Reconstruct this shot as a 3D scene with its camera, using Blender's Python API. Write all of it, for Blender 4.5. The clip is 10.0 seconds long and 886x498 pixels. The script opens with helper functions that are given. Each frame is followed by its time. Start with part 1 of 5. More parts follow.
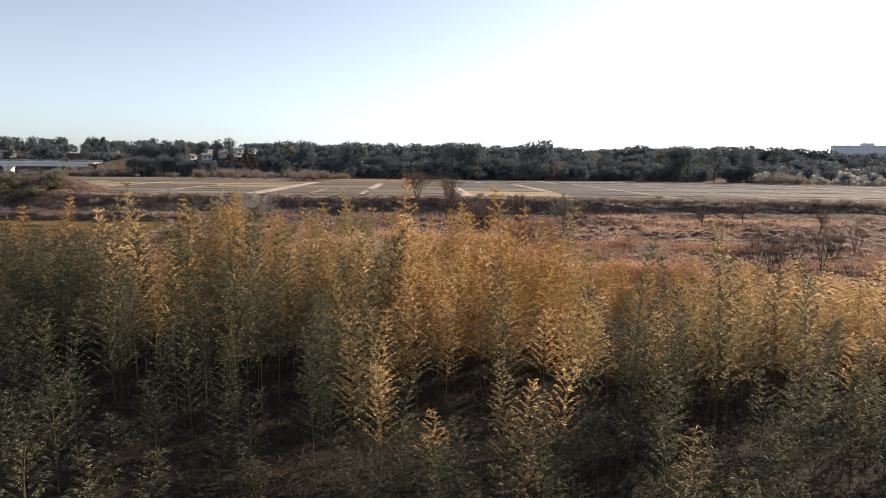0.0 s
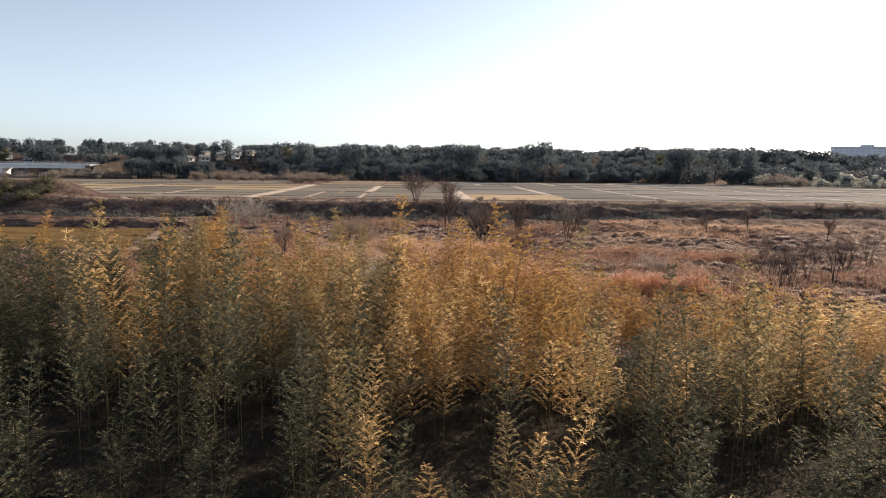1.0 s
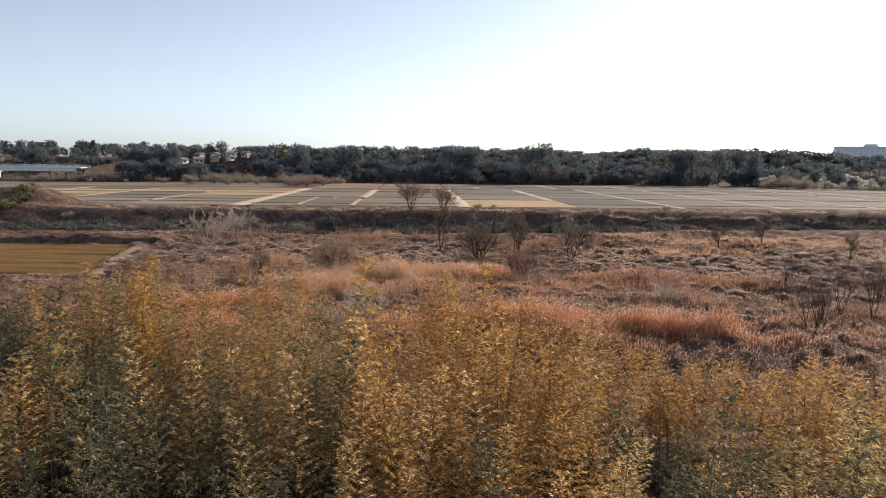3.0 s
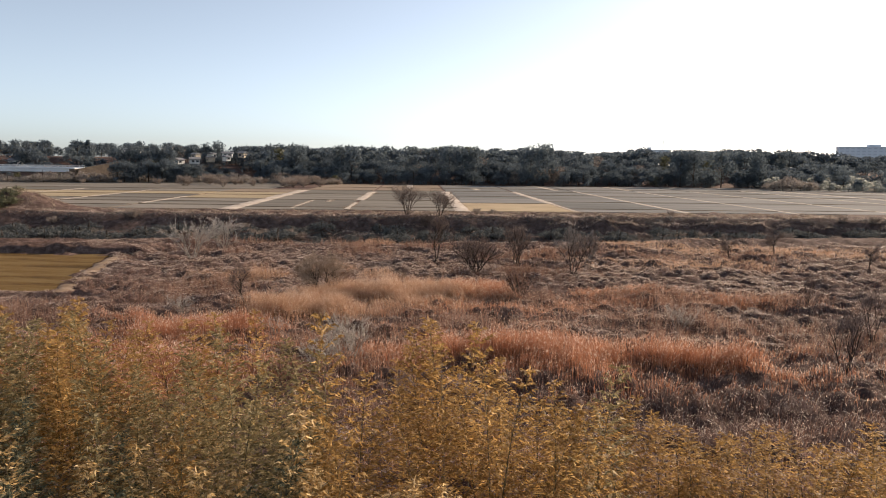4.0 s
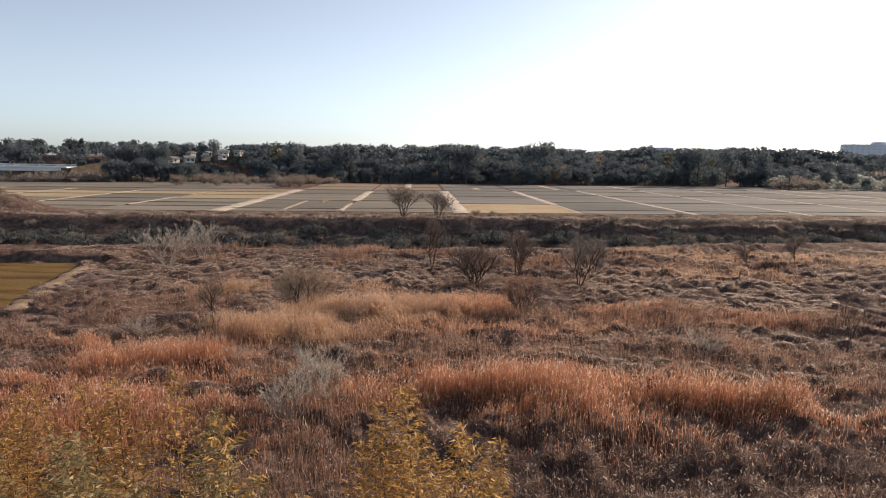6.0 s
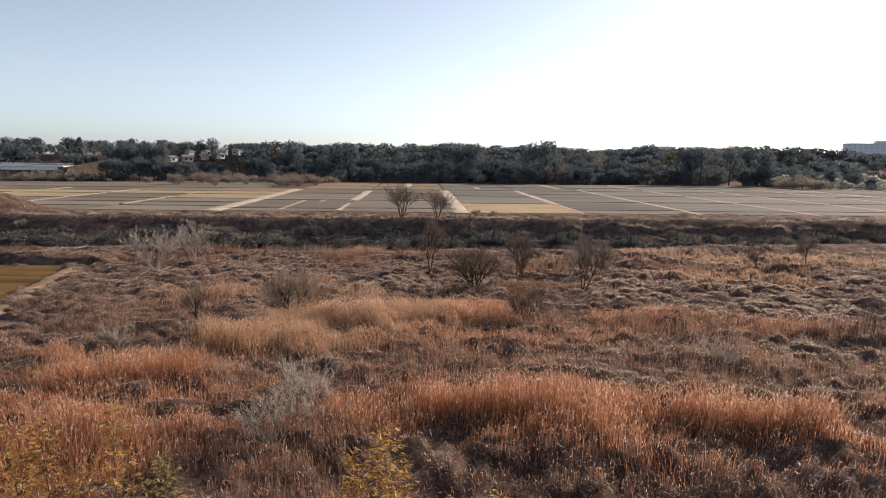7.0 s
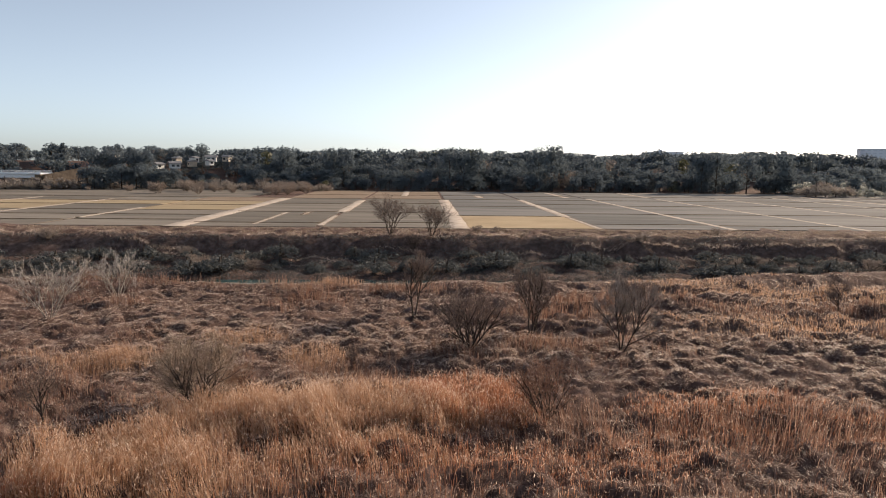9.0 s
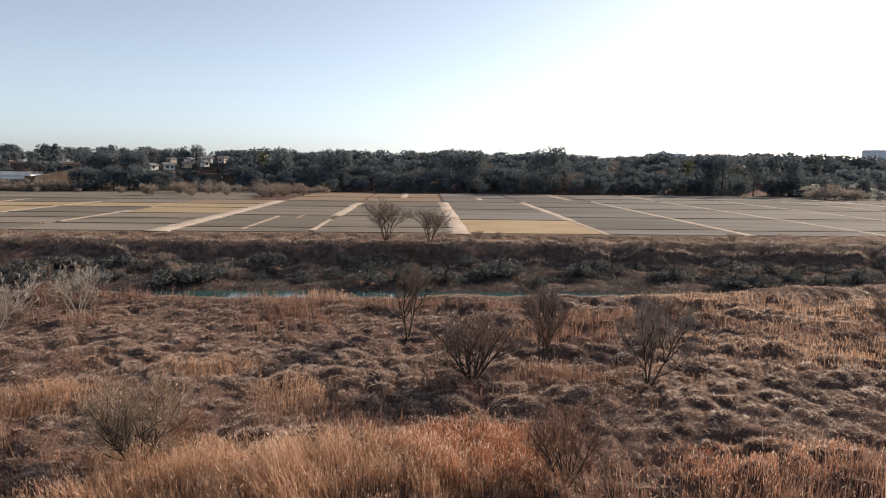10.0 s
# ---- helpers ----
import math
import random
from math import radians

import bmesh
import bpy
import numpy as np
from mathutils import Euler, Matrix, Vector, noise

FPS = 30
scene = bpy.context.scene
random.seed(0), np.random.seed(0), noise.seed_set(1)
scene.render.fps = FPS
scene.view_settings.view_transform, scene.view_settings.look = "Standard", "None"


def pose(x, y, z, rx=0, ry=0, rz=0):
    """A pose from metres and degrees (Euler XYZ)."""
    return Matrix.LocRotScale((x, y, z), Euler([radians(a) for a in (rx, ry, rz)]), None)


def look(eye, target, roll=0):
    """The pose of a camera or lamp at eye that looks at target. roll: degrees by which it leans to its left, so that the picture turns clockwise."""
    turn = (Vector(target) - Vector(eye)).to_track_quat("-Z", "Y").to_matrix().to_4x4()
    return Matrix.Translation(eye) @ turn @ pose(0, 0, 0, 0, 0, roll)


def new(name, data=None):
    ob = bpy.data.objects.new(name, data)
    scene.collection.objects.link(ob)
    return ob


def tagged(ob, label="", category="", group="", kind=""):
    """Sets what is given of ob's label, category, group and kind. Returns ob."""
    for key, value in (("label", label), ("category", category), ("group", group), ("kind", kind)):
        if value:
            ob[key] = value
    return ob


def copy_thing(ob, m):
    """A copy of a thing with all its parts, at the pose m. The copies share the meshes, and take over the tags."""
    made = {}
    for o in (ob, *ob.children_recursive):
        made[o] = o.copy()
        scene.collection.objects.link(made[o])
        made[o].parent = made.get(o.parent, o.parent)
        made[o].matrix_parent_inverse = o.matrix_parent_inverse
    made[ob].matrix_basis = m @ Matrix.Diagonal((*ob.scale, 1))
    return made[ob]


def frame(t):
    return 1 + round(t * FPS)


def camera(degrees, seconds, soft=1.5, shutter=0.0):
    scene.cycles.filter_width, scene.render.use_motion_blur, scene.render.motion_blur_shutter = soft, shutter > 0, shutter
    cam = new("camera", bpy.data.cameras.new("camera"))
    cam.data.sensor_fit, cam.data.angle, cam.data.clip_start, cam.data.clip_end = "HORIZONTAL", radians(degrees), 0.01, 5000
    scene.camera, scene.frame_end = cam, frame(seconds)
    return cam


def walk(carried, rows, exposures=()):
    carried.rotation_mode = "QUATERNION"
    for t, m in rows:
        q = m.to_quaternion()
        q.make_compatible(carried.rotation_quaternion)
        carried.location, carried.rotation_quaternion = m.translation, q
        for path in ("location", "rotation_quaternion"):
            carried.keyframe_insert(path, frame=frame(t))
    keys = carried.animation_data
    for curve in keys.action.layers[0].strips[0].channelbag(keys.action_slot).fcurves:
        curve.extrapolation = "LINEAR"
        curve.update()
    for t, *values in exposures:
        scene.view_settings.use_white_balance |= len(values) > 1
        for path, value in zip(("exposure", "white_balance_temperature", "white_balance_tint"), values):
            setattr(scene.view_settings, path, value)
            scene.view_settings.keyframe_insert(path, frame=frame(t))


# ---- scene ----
# Camera and its flight: a slow climb over a bamboo thicket, a reed marsh and a river towards paddies.
cam = camera(66.0, 10.0, soft=1.0)
PATH = [
    (0, (2.26, 1.05, 10.377), (2.085, 3.027, 10.131), 0.7),
    (0.5, (2.14, 2.335, 10.738), (1.967, 4.312, 10.494), 0.7),
    (1, (2.1, 3.619, 11.082), (1.927, 5.597, 10.838), 0.7),
    (1.5, (2.141, 4.909, 11.445), (1.968, 6.887, 11.2), 0.7),
    (2, (2.18, 6.55, 11.916), (2.007, 8.527, 11.67), 0.7),
    (2.5, (2.25, 8.851, 12.5), (2.077, 10.828, 12.253), 0.6),
    (4, (2.485, 17.114, 14.125), (2.312, 19.09, 13.874), 0.7),
    (4.5, (2.544, 19.887, 14.547), (2.369, 21.863, 14.294), 0.65),
    (5, (2.537, 21.17, 14.559), (2.362, 23.146, 14.306), 0.65),
    (5.5, (2.499, 22.39, 14.621), (2.325, 24.366, 14.366), 0.65),
    (7, (2.439, 27.993, 14.52), (2.262, 29.968, 14.26), 0.65),
    (7.5, (2.431, 29.513, 14.484), (2.253, 31.488, 14.224), 0.65),
    (7.6, (2.41, 31.2, 14.53), (2.23, 33.175, 14.272), 0.65),
    (7.7, (2.34, 34.6, 14.64), (2.16, 36.575, 14.384), 0.65),
    (7.8, (2.26, 38.1, 14.75), (2.08, 40.075, 14.497), 0.6),
    (7.9, (2.18, 41.6, 14.86), (1.998, 43.575, 14.61), 0.6),
    (8, (2.12, 44.557, 14.956), (1.937, 46.533, 14.707), 0.6),
    (8.5, (2.063, 46.99, 15.001), (1.878, 48.966, 14.754), 0.55),
    (9, (1.976, 49.493, 15.035), (1.79, 51.469, 14.791), 0.6),
    (9.5, (1.648, 55.085, 15.025), (1.46, 57.061, 14.783), 0.6),
    (10, (1.435, 57.643, 15.069), (1.248, 59.62, 14.829), 0.65),
]
EXPOSURE = 0.83
walk(cam, [(t, look(eye, target, roll)) for t, eye, target, roll in PATH], [(0, EXPOSURE + 0.14), (2.5, EXPOSURE + 0.12), (5, EXPOSURE), (10, EXPOSURE - 0.02)])

# ---- light ----
SUN_AZ, SUN_EL = 46.0, 23.0  # degrees to the right of +y, and above the horizon
world = bpy.data.worlds.new("winter_sky")
scene.world = world
world.use_nodes = True
wn = world.node_tree.nodes
wn.clear()
sky = wn.new("ShaderNodeTexSky")
sky.sky_type = "NISHITA"
sky.sun_disc = False
sky.sun_elevation, sky.sun_rotation = radians(SUN_EL), radians(SUN_AZ)
sky.air_density, sky.dust_density, sky.ozone_density = 0.62, 0.9, 1.8
bg = wn.new("ShaderNodeBackground")
bg.inputs["Strength"].default_value = 0.100
wo = wn.new("ShaderNodeOutputWorld")
milky = wn.new("ShaderNodeHueSaturation")  # winter air, paler than a clear sky
milky.inputs["Hue"].default_value, milky.inputs["Saturation"].default_value = 0.492, 0.57
world.node_tree.links.new(sky.outputs[0], milky.inputs["Color"])
world.node_tree.links.new(milky.outputs[0], bg.inputs[0])
world.node_tree.links.new(bg.outputs[0], wo.inputs[0])
sun_data = bpy.data.lights.new("sun", "SUN")
sun_data.energy, sun_data.angle, sun_data.color = 5.0, radians(0.5), (1.0, 0.79, 0.59)
sun = new("sun", sun_data)
a, e = radians(SUN_AZ), radians(SUN_EL)
sun.matrix_world = look((200 * math.sin(a) * math.cos(e), 200 * math.cos(a) * math.cos(e), 200 * math.sin(e)), (0, 0, 0))


# ---- materials ----
def material(name):
    m = bpy.data.materials.new(name)
    m.use_nodes = True
    m.node_tree.nodes.clear()
    return m, m.node_tree.nodes, m.node_tree.links


def ramp(nodes, stops):
    r = nodes.new("ShaderNodeValToRGB")
    el = r.color_ramp.elements
    while len(el) < len(stops):
        el.new(0.5)
    for k, (p, c) in enumerate(stops):
        el[k].position, el[k].color = p, (*c, 1)
    return r


def noise_node(nodes, links, scale, detail=4.0, rough=0.6, stretch=(1, 1, 1), turn=0.0):
    tc = nodes.new("ShaderNodeTexCoord")
    mp = nodes.new("ShaderNodeMapping")
    mp.inputs["Scale"].default_value = stretch
    mp.inputs["Rotation"].default_value = (0, 0, radians(turn))
    n = nodes.new("ShaderNodeTexNoise")
    n.inputs["Scale"].default_value, n.inputs["Detail"].default_value, n.inputs["Roughness"].default_value = scale, detail, rough
    links.new(tc.outputs["Object"], mp.inputs[0])
    links.new(mp.outputs[0], n.inputs["Vector"])
    return n


def leaf_material(name, stops, translucent=0.4, rough=0.55, patch=None, patch_scale=0.12, other=None, gloss=0.35):
    """Leaves, stalks and twigs: colour by piece, a slow drift of tone over the ground, light that shines through."""
    m, nodes, links = material(name)
    geo = nodes.new("ShaderNodeNewGeometry")
    r = ramp(nodes, stops)
    links.new(geo.outputs["Random Per Island"], r.inputs[0])
    colour = r.outputs[0]
    if other:
        r2 = ramp(nodes, other)
        links.new(geo.outputs["Random Per Island"], r2.inputs[0])
        n = noise_node(nodes, links, 0.22, 4.0, 0.65)
        part_of = ramp(nodes, [(0.41, (0, 0, 0)), (0.56, (1, 1, 1))])
        links.new(n.outputs["Fac"], part_of.inputs[0])
        two = nodes.new("ShaderNodeMix")
        two.data_type = "RGBA"
        links.new(part_of.outputs[0], two.inputs[0])
        links.new(colour, two.inputs[6])
        links.new(r2.outputs[0], two.inputs[7])
        colour = two.outputs[2]
    if patch:
        n = noise_node(nodes, links, patch_scale, 5.0, 0.6)
        lift = ramp(nodes, [(0.38, (0, 0, 0)), (0.62, (1, 1, 1))])
        links.new(n.outputs["Fac"], lift.inputs[0])
        mix = nodes.new("ShaderNodeMix")
        mix.data_type, mix.blend_type = "RGBA", "MULTIPLY"
        mix.inputs[7].default_value = (*patch, 1)
        links.new(lift.outputs[0], mix.inputs[0])
        links.new(colour, mix.inputs[6])
        colour = mix.outputs[2]
    b = nodes.new("ShaderNodeBsdfPrincipled")
    b.inputs["Roughness"].default_value = rough
    b.inputs["Specular IOR Level"].default_value = gloss
    links.new(colour, b.inputs["Base Color"])
    out = nodes.new("ShaderNodeOutputMaterial")
    if translucent > 0:
        t = nodes.new("ShaderNodeBsdfTranslucent")
        links.new(colour, t.inputs["Color"])
        ms = nodes.new("ShaderNodeMixShader")
        ms.inputs[0].default_value = translucent
        links.new(b.outputs[0], ms.inputs[1])
        links.new(t.outputs[0], ms.inputs[2])
        links.new(ms.outputs[0], out.inputs[0])
    else:
        links.new(b.outputs[0], out.inputs[0])
    return m


def surface_material(name, stops, scale, rough=0.9, bump=0.3, fine=None, stretch=(1, 1, 1), turn=0.0, bump_dist=0.05, by_object=0.0, metal=0.0):
    """A rough surface with tone at two scales and relief."""
    m, nodes, links = material(name)
    n1 = noise_node(nodes, links, scale, 6.0, 0.65, stretch, turn)
    r = ramp(nodes, stops)
    n2 = noise_node(nodes, links, fine or scale * 11, 5.0, 0.7, stretch, turn)
    mixv = nodes.new("ShaderNodeMath")
    mixv.operation = "MULTIPLY_ADD"
    mixv.inputs[1].default_value, mixv.inputs[2].default_value = 0.4, -0.2
    links.new(n2.outputs["Fac"], mixv.inputs[0])
    add = nodes.new("ShaderNodeMath")
    add.operation = "ADD"
    links.new(n1.outputs["Fac"], add.inputs[0])
    links.new(mixv.outputs[0], add.inputs[1])
    last = add.outputs[0]
    if by_object:
        info = nodes.new("ShaderNodeObjectInfo")
        ma = nodes.new("ShaderNodeMath")
        ma.operation = "MULTIPLY_ADD"
        ma.inputs[1].default_value, ma.inputs[2].default_value = by_object, -by_object / 2
        links.new(info.outputs["Random"], ma.inputs[0])
        ad2 = nodes.new("ShaderNodeMath")
        ad2.operation = "ADD"
        links.new(last, ad2.inputs[0])
        links.new(ma.outputs[0], ad2.inputs[1])
        last = ad2.outputs[0]
    links.new(last, r.inputs[0])
    b = nodes.new("ShaderNodeBsdfPrincipled")
    b.inputs["Roughness"].default_value, b.inputs["Metallic"].default_value = rough, metal
    b.inputs["Specular IOR Level"].default_value = 0.08 if rough >= 0.9 else 0.5
    links.new(r.outputs[0], b.inputs["Base Color"])
    bp = nodes.new("ShaderNodeBump")
    bp.inputs["Strength"].default_value, bp.inputs["Distance"].default_value = bump, bump_dist
    links.new(n2.outputs["Fac"], bp.inputs["Height"])
    links.new(bp.outputs[0], b.inputs["Normal"])
    out = nodes.new("ShaderNodeOutputMaterial")
    links.new(b.outputs[0], out.inputs[0])
    return m


M_GROUND = surface_material("marsh_soil", [(0.30, (0.050, 0.034, 0.030)), (0.45, (0.088, 0.058, 0.049)), (0.58, (0.135, 0.092, 0.078)), (0.72, (0.21, 0.155, 0.135))], 0.9, 0.95, 1.0, 9.0, bump_dist=0.12)
# near-black floor colour that stands in for shade under the bamboo
M_SHADE_FLOOR = surface_material("shade_floor", [(0.3, (0.016, 0.014, 0.012)), (0.5, (0.03, 0.025, 0.02)), (0.72, (0.055, 0.044, 0.033))], 0.8, 0.95, 1.0, 8.0, bump_dist=0.08)
M_SOIL = surface_material("stubble_soil", [(0.30, (0.097, 0.088, 0.077)), (0.5, (0.143, 0.129, 0.113)), (0.70, (0.20, 0.18, 0.155))], 0.05, 1.0, 0.3, 0.55, (0.25, 1.6, 1), -7.2, 0.05, by_object=0.22)
M_SOIL_GREY = surface_material("grey_stubble_soil", [(0.30, (0.088, 0.087, 0.085)), (0.5, (0.127, 0.124, 0.121)), (0.70, (0.175, 0.169, 0.163))], 0.05, 1.0, 0.3, 0.55, (0.25, 1.6, 1), -7.2, 0.05, by_object=0.22)
M_STRAW = surface_material("yellow_stubble", [(0.25, (0.26, 0.20, 0.125)), (0.55, (0.33, 0.26, 0.17)), (0.8, (0.38, 0.31, 0.21))], 0.08, 1.0, 0.25, 1.8)
M_BROWN = surface_material("brown_stubble", [(0.25, (0.22, 0.178, 0.118)), (0.55, (0.285, 0.228, 0.15)), (0.8, (0.33, 0.27, 0.185))], 0.08, 1.0, 0.25, 1.8)
M_RUSSET = surface_material("russet_fallow", [(0.25, (0.15, 0.115, 0.088)), (0.55, (0.205, 0.158, 0.12)), (0.8, (0.30, 0.235, 0.18))], 0.1, 1.0, 0.3, 1.4, (0.3, 1.8, 1), -7.2)
M_OCHRE = surface_material("ochre_grass_field", [(0.35, (0.066, 0.039, 0.014)), (0.47, (0.112, 0.067, 0.023)), (0.62, (0.140, 0.096, 0.040))], 0.22, 1.0, 0.9, 2.4, (0.4, 2.2, 1), 8, 0.1)
M_TRACK = surface_material("dry_track_grass", [(0.25, (0.26, 0.22, 0.185)), (0.5, (0.395, 0.34, 0.29)), (0.8, (0.52, 0.455, 0.395))], 0.3, 0.95, 0.6, 2.0, bump_dist=0.08)
M_PATH = surface_material("trodden_straw", [(0.25, (0.13, 0.088, 0.06)), (0.5, (0.21, 0.152, 0.108)), (0.8, (0.31, 0.245, 0.185))], 0.6, 0.95, 0.6, 5.0, bump_dist=0.06)
M_BUND = surface_material("bund_earth", [(0.3, (0.10, 0.075, 0.055)), (0.6, (0.17, 0.13, 0.095)), (0.8, (0.26, 0.20, 0.14))], 0.5, 0.95, 0.6, 4.0)
M_SAND = surface_material("river_sand", [(0.3, (0.22, 0.19, 0.16)), (0.7, (0.34, 0.30, 0.25))], 0.5, 0.9, 0.4, 4.0)
M_BARK = surface_material("grey_bark", [(0.3, (0.034, 0.027, 0.023)), (0.6, (0.07, 0.055, 0.046)), (0.8, (0.12, 0.098, 0.083))], 2.0, 0.9, 0.8, 20.0, bump_dist=0.02)
M_PALE_BARK = surface_material("pale_bark", [(0.3, (0.17, 0.148, 0.125)), (0.6, (0.28, 0.25, 0.22)), (0.8, (0.38, 0.35, 0.32))], 2.0, 0.9, 0.6, 20.0, bump_dist=0.02)
M_TWIG = leaf_material("brown_twigs", [(0, (0.10, 0.072, 0.060)), (1, (0.25, 0.18, 0.145))], 0.0, 0.8)
M_RED_TWIG = leaf_material("reddish_twigs", [(0, (0.16, 0.088, 0.058)), (1, (0.35, 0.205, 0.135))], 0.0, 0.8)
M_ASH_TWIG = leaf_material("ash_grey_twigs", [(0, (0.14, 0.118, 0.105)), (1, (0.30, 0.255, 0.225))], 0.0, 0.8)
M_TAN_TWIG = leaf_material("tan_twigs", [(0, (0.17, 0.125, 0.09)), (1, (0.40, 0.31, 0.235))], 0.1, 0.8)
M_PALE_TWIG = leaf_material("pale_twigs", [(0, (0.24, 0.215, 0.19)), (1, (0.48, 0.44, 0.40))], 0.1, 0.8)
M_GREY_TWIG = leaf_material("grey_twigs", [(0, (0.24, 0.215, 0.185)), (1, (0.60, 0.55, 0.48))], 0.1, 0.7)
M_BAMBOO = leaf_material("bamboo_leaf", [(0, (0.32, 0.214, 0.098)), (0.35, (0.52, 0.356, 0.162)), (0.7, (0.67, 0.47, 0.22)), (1, (0.82, 0.65, 0.40))], 0.70, 0.55, (0.72, 0.73, 0.73), 0.7)
M_BAMBOO_AMBER = leaf_material("amber_bamboo_leaf", [(0, (0.235, 0.135, 0.046)), (0.4, (0.405, 0.244, 0.083)), (0.8, (0.53, 0.333, 0.120)), (1, (0.65, 0.46, 0.22))], 0.64, 0.55, (0.68, 0.68, 0.68), 0.7)
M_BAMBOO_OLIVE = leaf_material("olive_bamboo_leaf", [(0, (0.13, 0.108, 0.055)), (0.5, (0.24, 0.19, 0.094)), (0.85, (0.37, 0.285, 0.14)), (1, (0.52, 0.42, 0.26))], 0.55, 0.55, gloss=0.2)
# the canes' green, with the shade of the near side mixed in
M_BAMBOO_SHADED_GREEN = leaf_material("shaded_green_bamboo_leaf", [(0, (0.040, 0.050, 0.036)), (0.5, (0.076, 0.084, 0.056)), (0.86, (0.15, 0.138, 0.081)), (1, (0.34, 0.27, 0.155))], 0.45, 0.6, gloss=0.15)
M_UNDER = leaf_material("shaded_undergrowth_leaf", [(0, (0.040, 0.040, 0.034)), (0.7, (0.065, 0.062, 0.050)), (1, (0.09, 0.080, 0.062))], 0.3, 0.9, gloss=0.05)
M_CULM = leaf_material("bamboo_culm", [(0, (0.055, 0.05, 0.024)), (1, (0.12, 0.098, 0.044))], 0.0, 0.5)
M_REED_RUST = leaf_material("rust_reed", [(0, (0.25, 0.102, 0.054)), (0.5, (0.395, 0.172, 0.093)), (1, (0.53, 0.29, 0.185))], 0.40, 0.5)
M_REED_PALE = leaf_material("pale_reed", [(0, (0.29, 0.16, 0.092)), (0.5, (0.44, 0.265, 0.165)), (1, (0.59, 0.42, 0.30))], 0.40, 0.5)
M_SEDGE = leaf_material("dry_sedge", [(0, (0.16, 0.081, 0.055)), (0.5, (0.245, 0.137, 0.097)), (1, (0.37, 0.255, 0.195))], 0.45, 0.5, (0.80, 0.84, 0.88), 0.09)
M_WEED = leaf_material("withered_herb", [(0, (0.060, 0.036, 0.032)), (0.6, (0.12, 0.075, 0.064)), (1, (0.23, 0.165, 0.145))], 0.35, 0.6)
M_PLUME = leaf_material("reed_plume", [(0, (0.50, 0.345, 0.25)), (1, (0.80, 0.65, 0.53))], 0.5, 0.6)
M_MAT = leaf_material("matted_grass", [(0, (0.088, 0.041, 0.032)), (0.5, (0.166, 0.084, 0.066)), (0.85, (0.25, 0.144, 0.115)), (1, (0.41, 0.30, 0.25))], 0.35, 0.5, (0.74, 0.68, 0.70), 0.06, [(0, (0.088, 0.055, 0.045)), (0.5, (0.170, 0.110, 0.090)), (0.85, (0.275, 0.195, 0.162)), (1, (0.46, 0.37, 0.315))])
# serves pale dead grass, and the painted rim light of the tussock crests
M_CREST = leaf_material("pale_and_lit_grass", [(0, (0.33, 0.248, 0.20)), (1, (0.70, 0.585, 0.50))], 0.45, 0.5)
# darkened and blued so that the slope's shade sits in the colour
M_BANKGRASS = leaf_material("shaded_bank_grass", [(0, (0.036, 0.040, 0.043)), (0.6, (0.074, 0.077, 0.078)), (1, (0.19, 0.183, 0.172))], 0.3, 0.6, (0.66, 0.68, 0.72), 0.08)
M_DRYGRASS = leaf_material("dry_verge_grass", [(0, (0.18, 0.134, 0.098)), (0.6, (0.31, 0.243, 0.182)), (1, (0.50, 0.415, 0.33))], 0.3, 0.6)
# blue-grey haze of distance is mixed into these two leaf colours
M_EVERGREEN = leaf_material("hazed_evergreen_leaf", [(0, (0.118, 0.143, 0.165)), (0.5, (0.129, 0.155, 0.171)), (1, (0.142, 0.166, 0.172))], 0.48, 1.0, (0.72, 0.74, 0.80), 0.05, gloss=0.02)
M_CONIFER = leaf_material("hazed_conifer_needle", [(0, (0.100, 0.124, 0.142)), (1, (0.126, 0.148, 0.158))], 0.46, 1.0, gloss=0.02)
M_OLIVE = leaf_material("olive_leaf", [(0, (0.05, 0.055, 0.03)), (1, (0.17, 0.16, 0.085))], 0.25, 0.5)
M_BRUSH = leaf_material("pale_brush_twigs", [(0, (0.17, 0.138, 0.118)), (1, (0.34, 0.28, 0.235))], 0.2, 0.8)
# leaf colour lowered to carry the shade of the bank
M_BANKSHRUB = leaf_material("shaded_bank_shrub_leaf", [(0, (0.062, 0.068, 0.070)), (0.7, (0.105, 0.112, 0.112)), (1, (0.19, 0.19, 0.18))], 0.3, 0.8, gloss=0.05)
# the palest stop paints sun sparkle into the silvery leaves
M_SILVER = leaf_material("silvery_glint_leaf", [(0, (0.15, 0.165, 0.15)), (0.6, (0.34, 0.35, 0.31)), (1, (0.80, 0.80, 0.72))], 0.4, 0.5)
M_GREYBRUSH = leaf_material("grey_brush_twigs", [(0, (0.185, 0.162, 0.145)), (1, (0.33, 0.29, 0.255))], 0.4, 0.8)
M_WALL = surface_material("pale_render", [(0.3, (0.55, 0.55, 0.53)), (0.7, (0.72, 0.71, 0.68))], 0.3, 0.8, 0.1, 6.0)
M_TANWALL = surface_material("tan_render", [(0.3, (0.30, 0.26, 0.21)), (0.7, (0.42, 0.37, 0.30))], 0.3, 0.8, 0.1, 6.0)
M_CONCRETE = surface_material("bridge_concrete", [(0.3, (0.70, 0.71, 0.72)), (0.7, (0.82, 0.82, 0.82))], 0.15, 0.8, 0.2, 3.0)
M_ROOF = surface_material("grey_roof_tile", [(0.3, (0.10, 0.105, 0.115)), (0.7, (0.20, 0.20, 0.21))], 0.5, 0.6, 0.4, 6.0)
M_PANE = surface_material("dark_pane", [(0.3, (0.03, 0.035, 0.04)), (0.7, (0.05, 0.055, 0.06))], 0.5, 0.12, 0.0, 4.0)
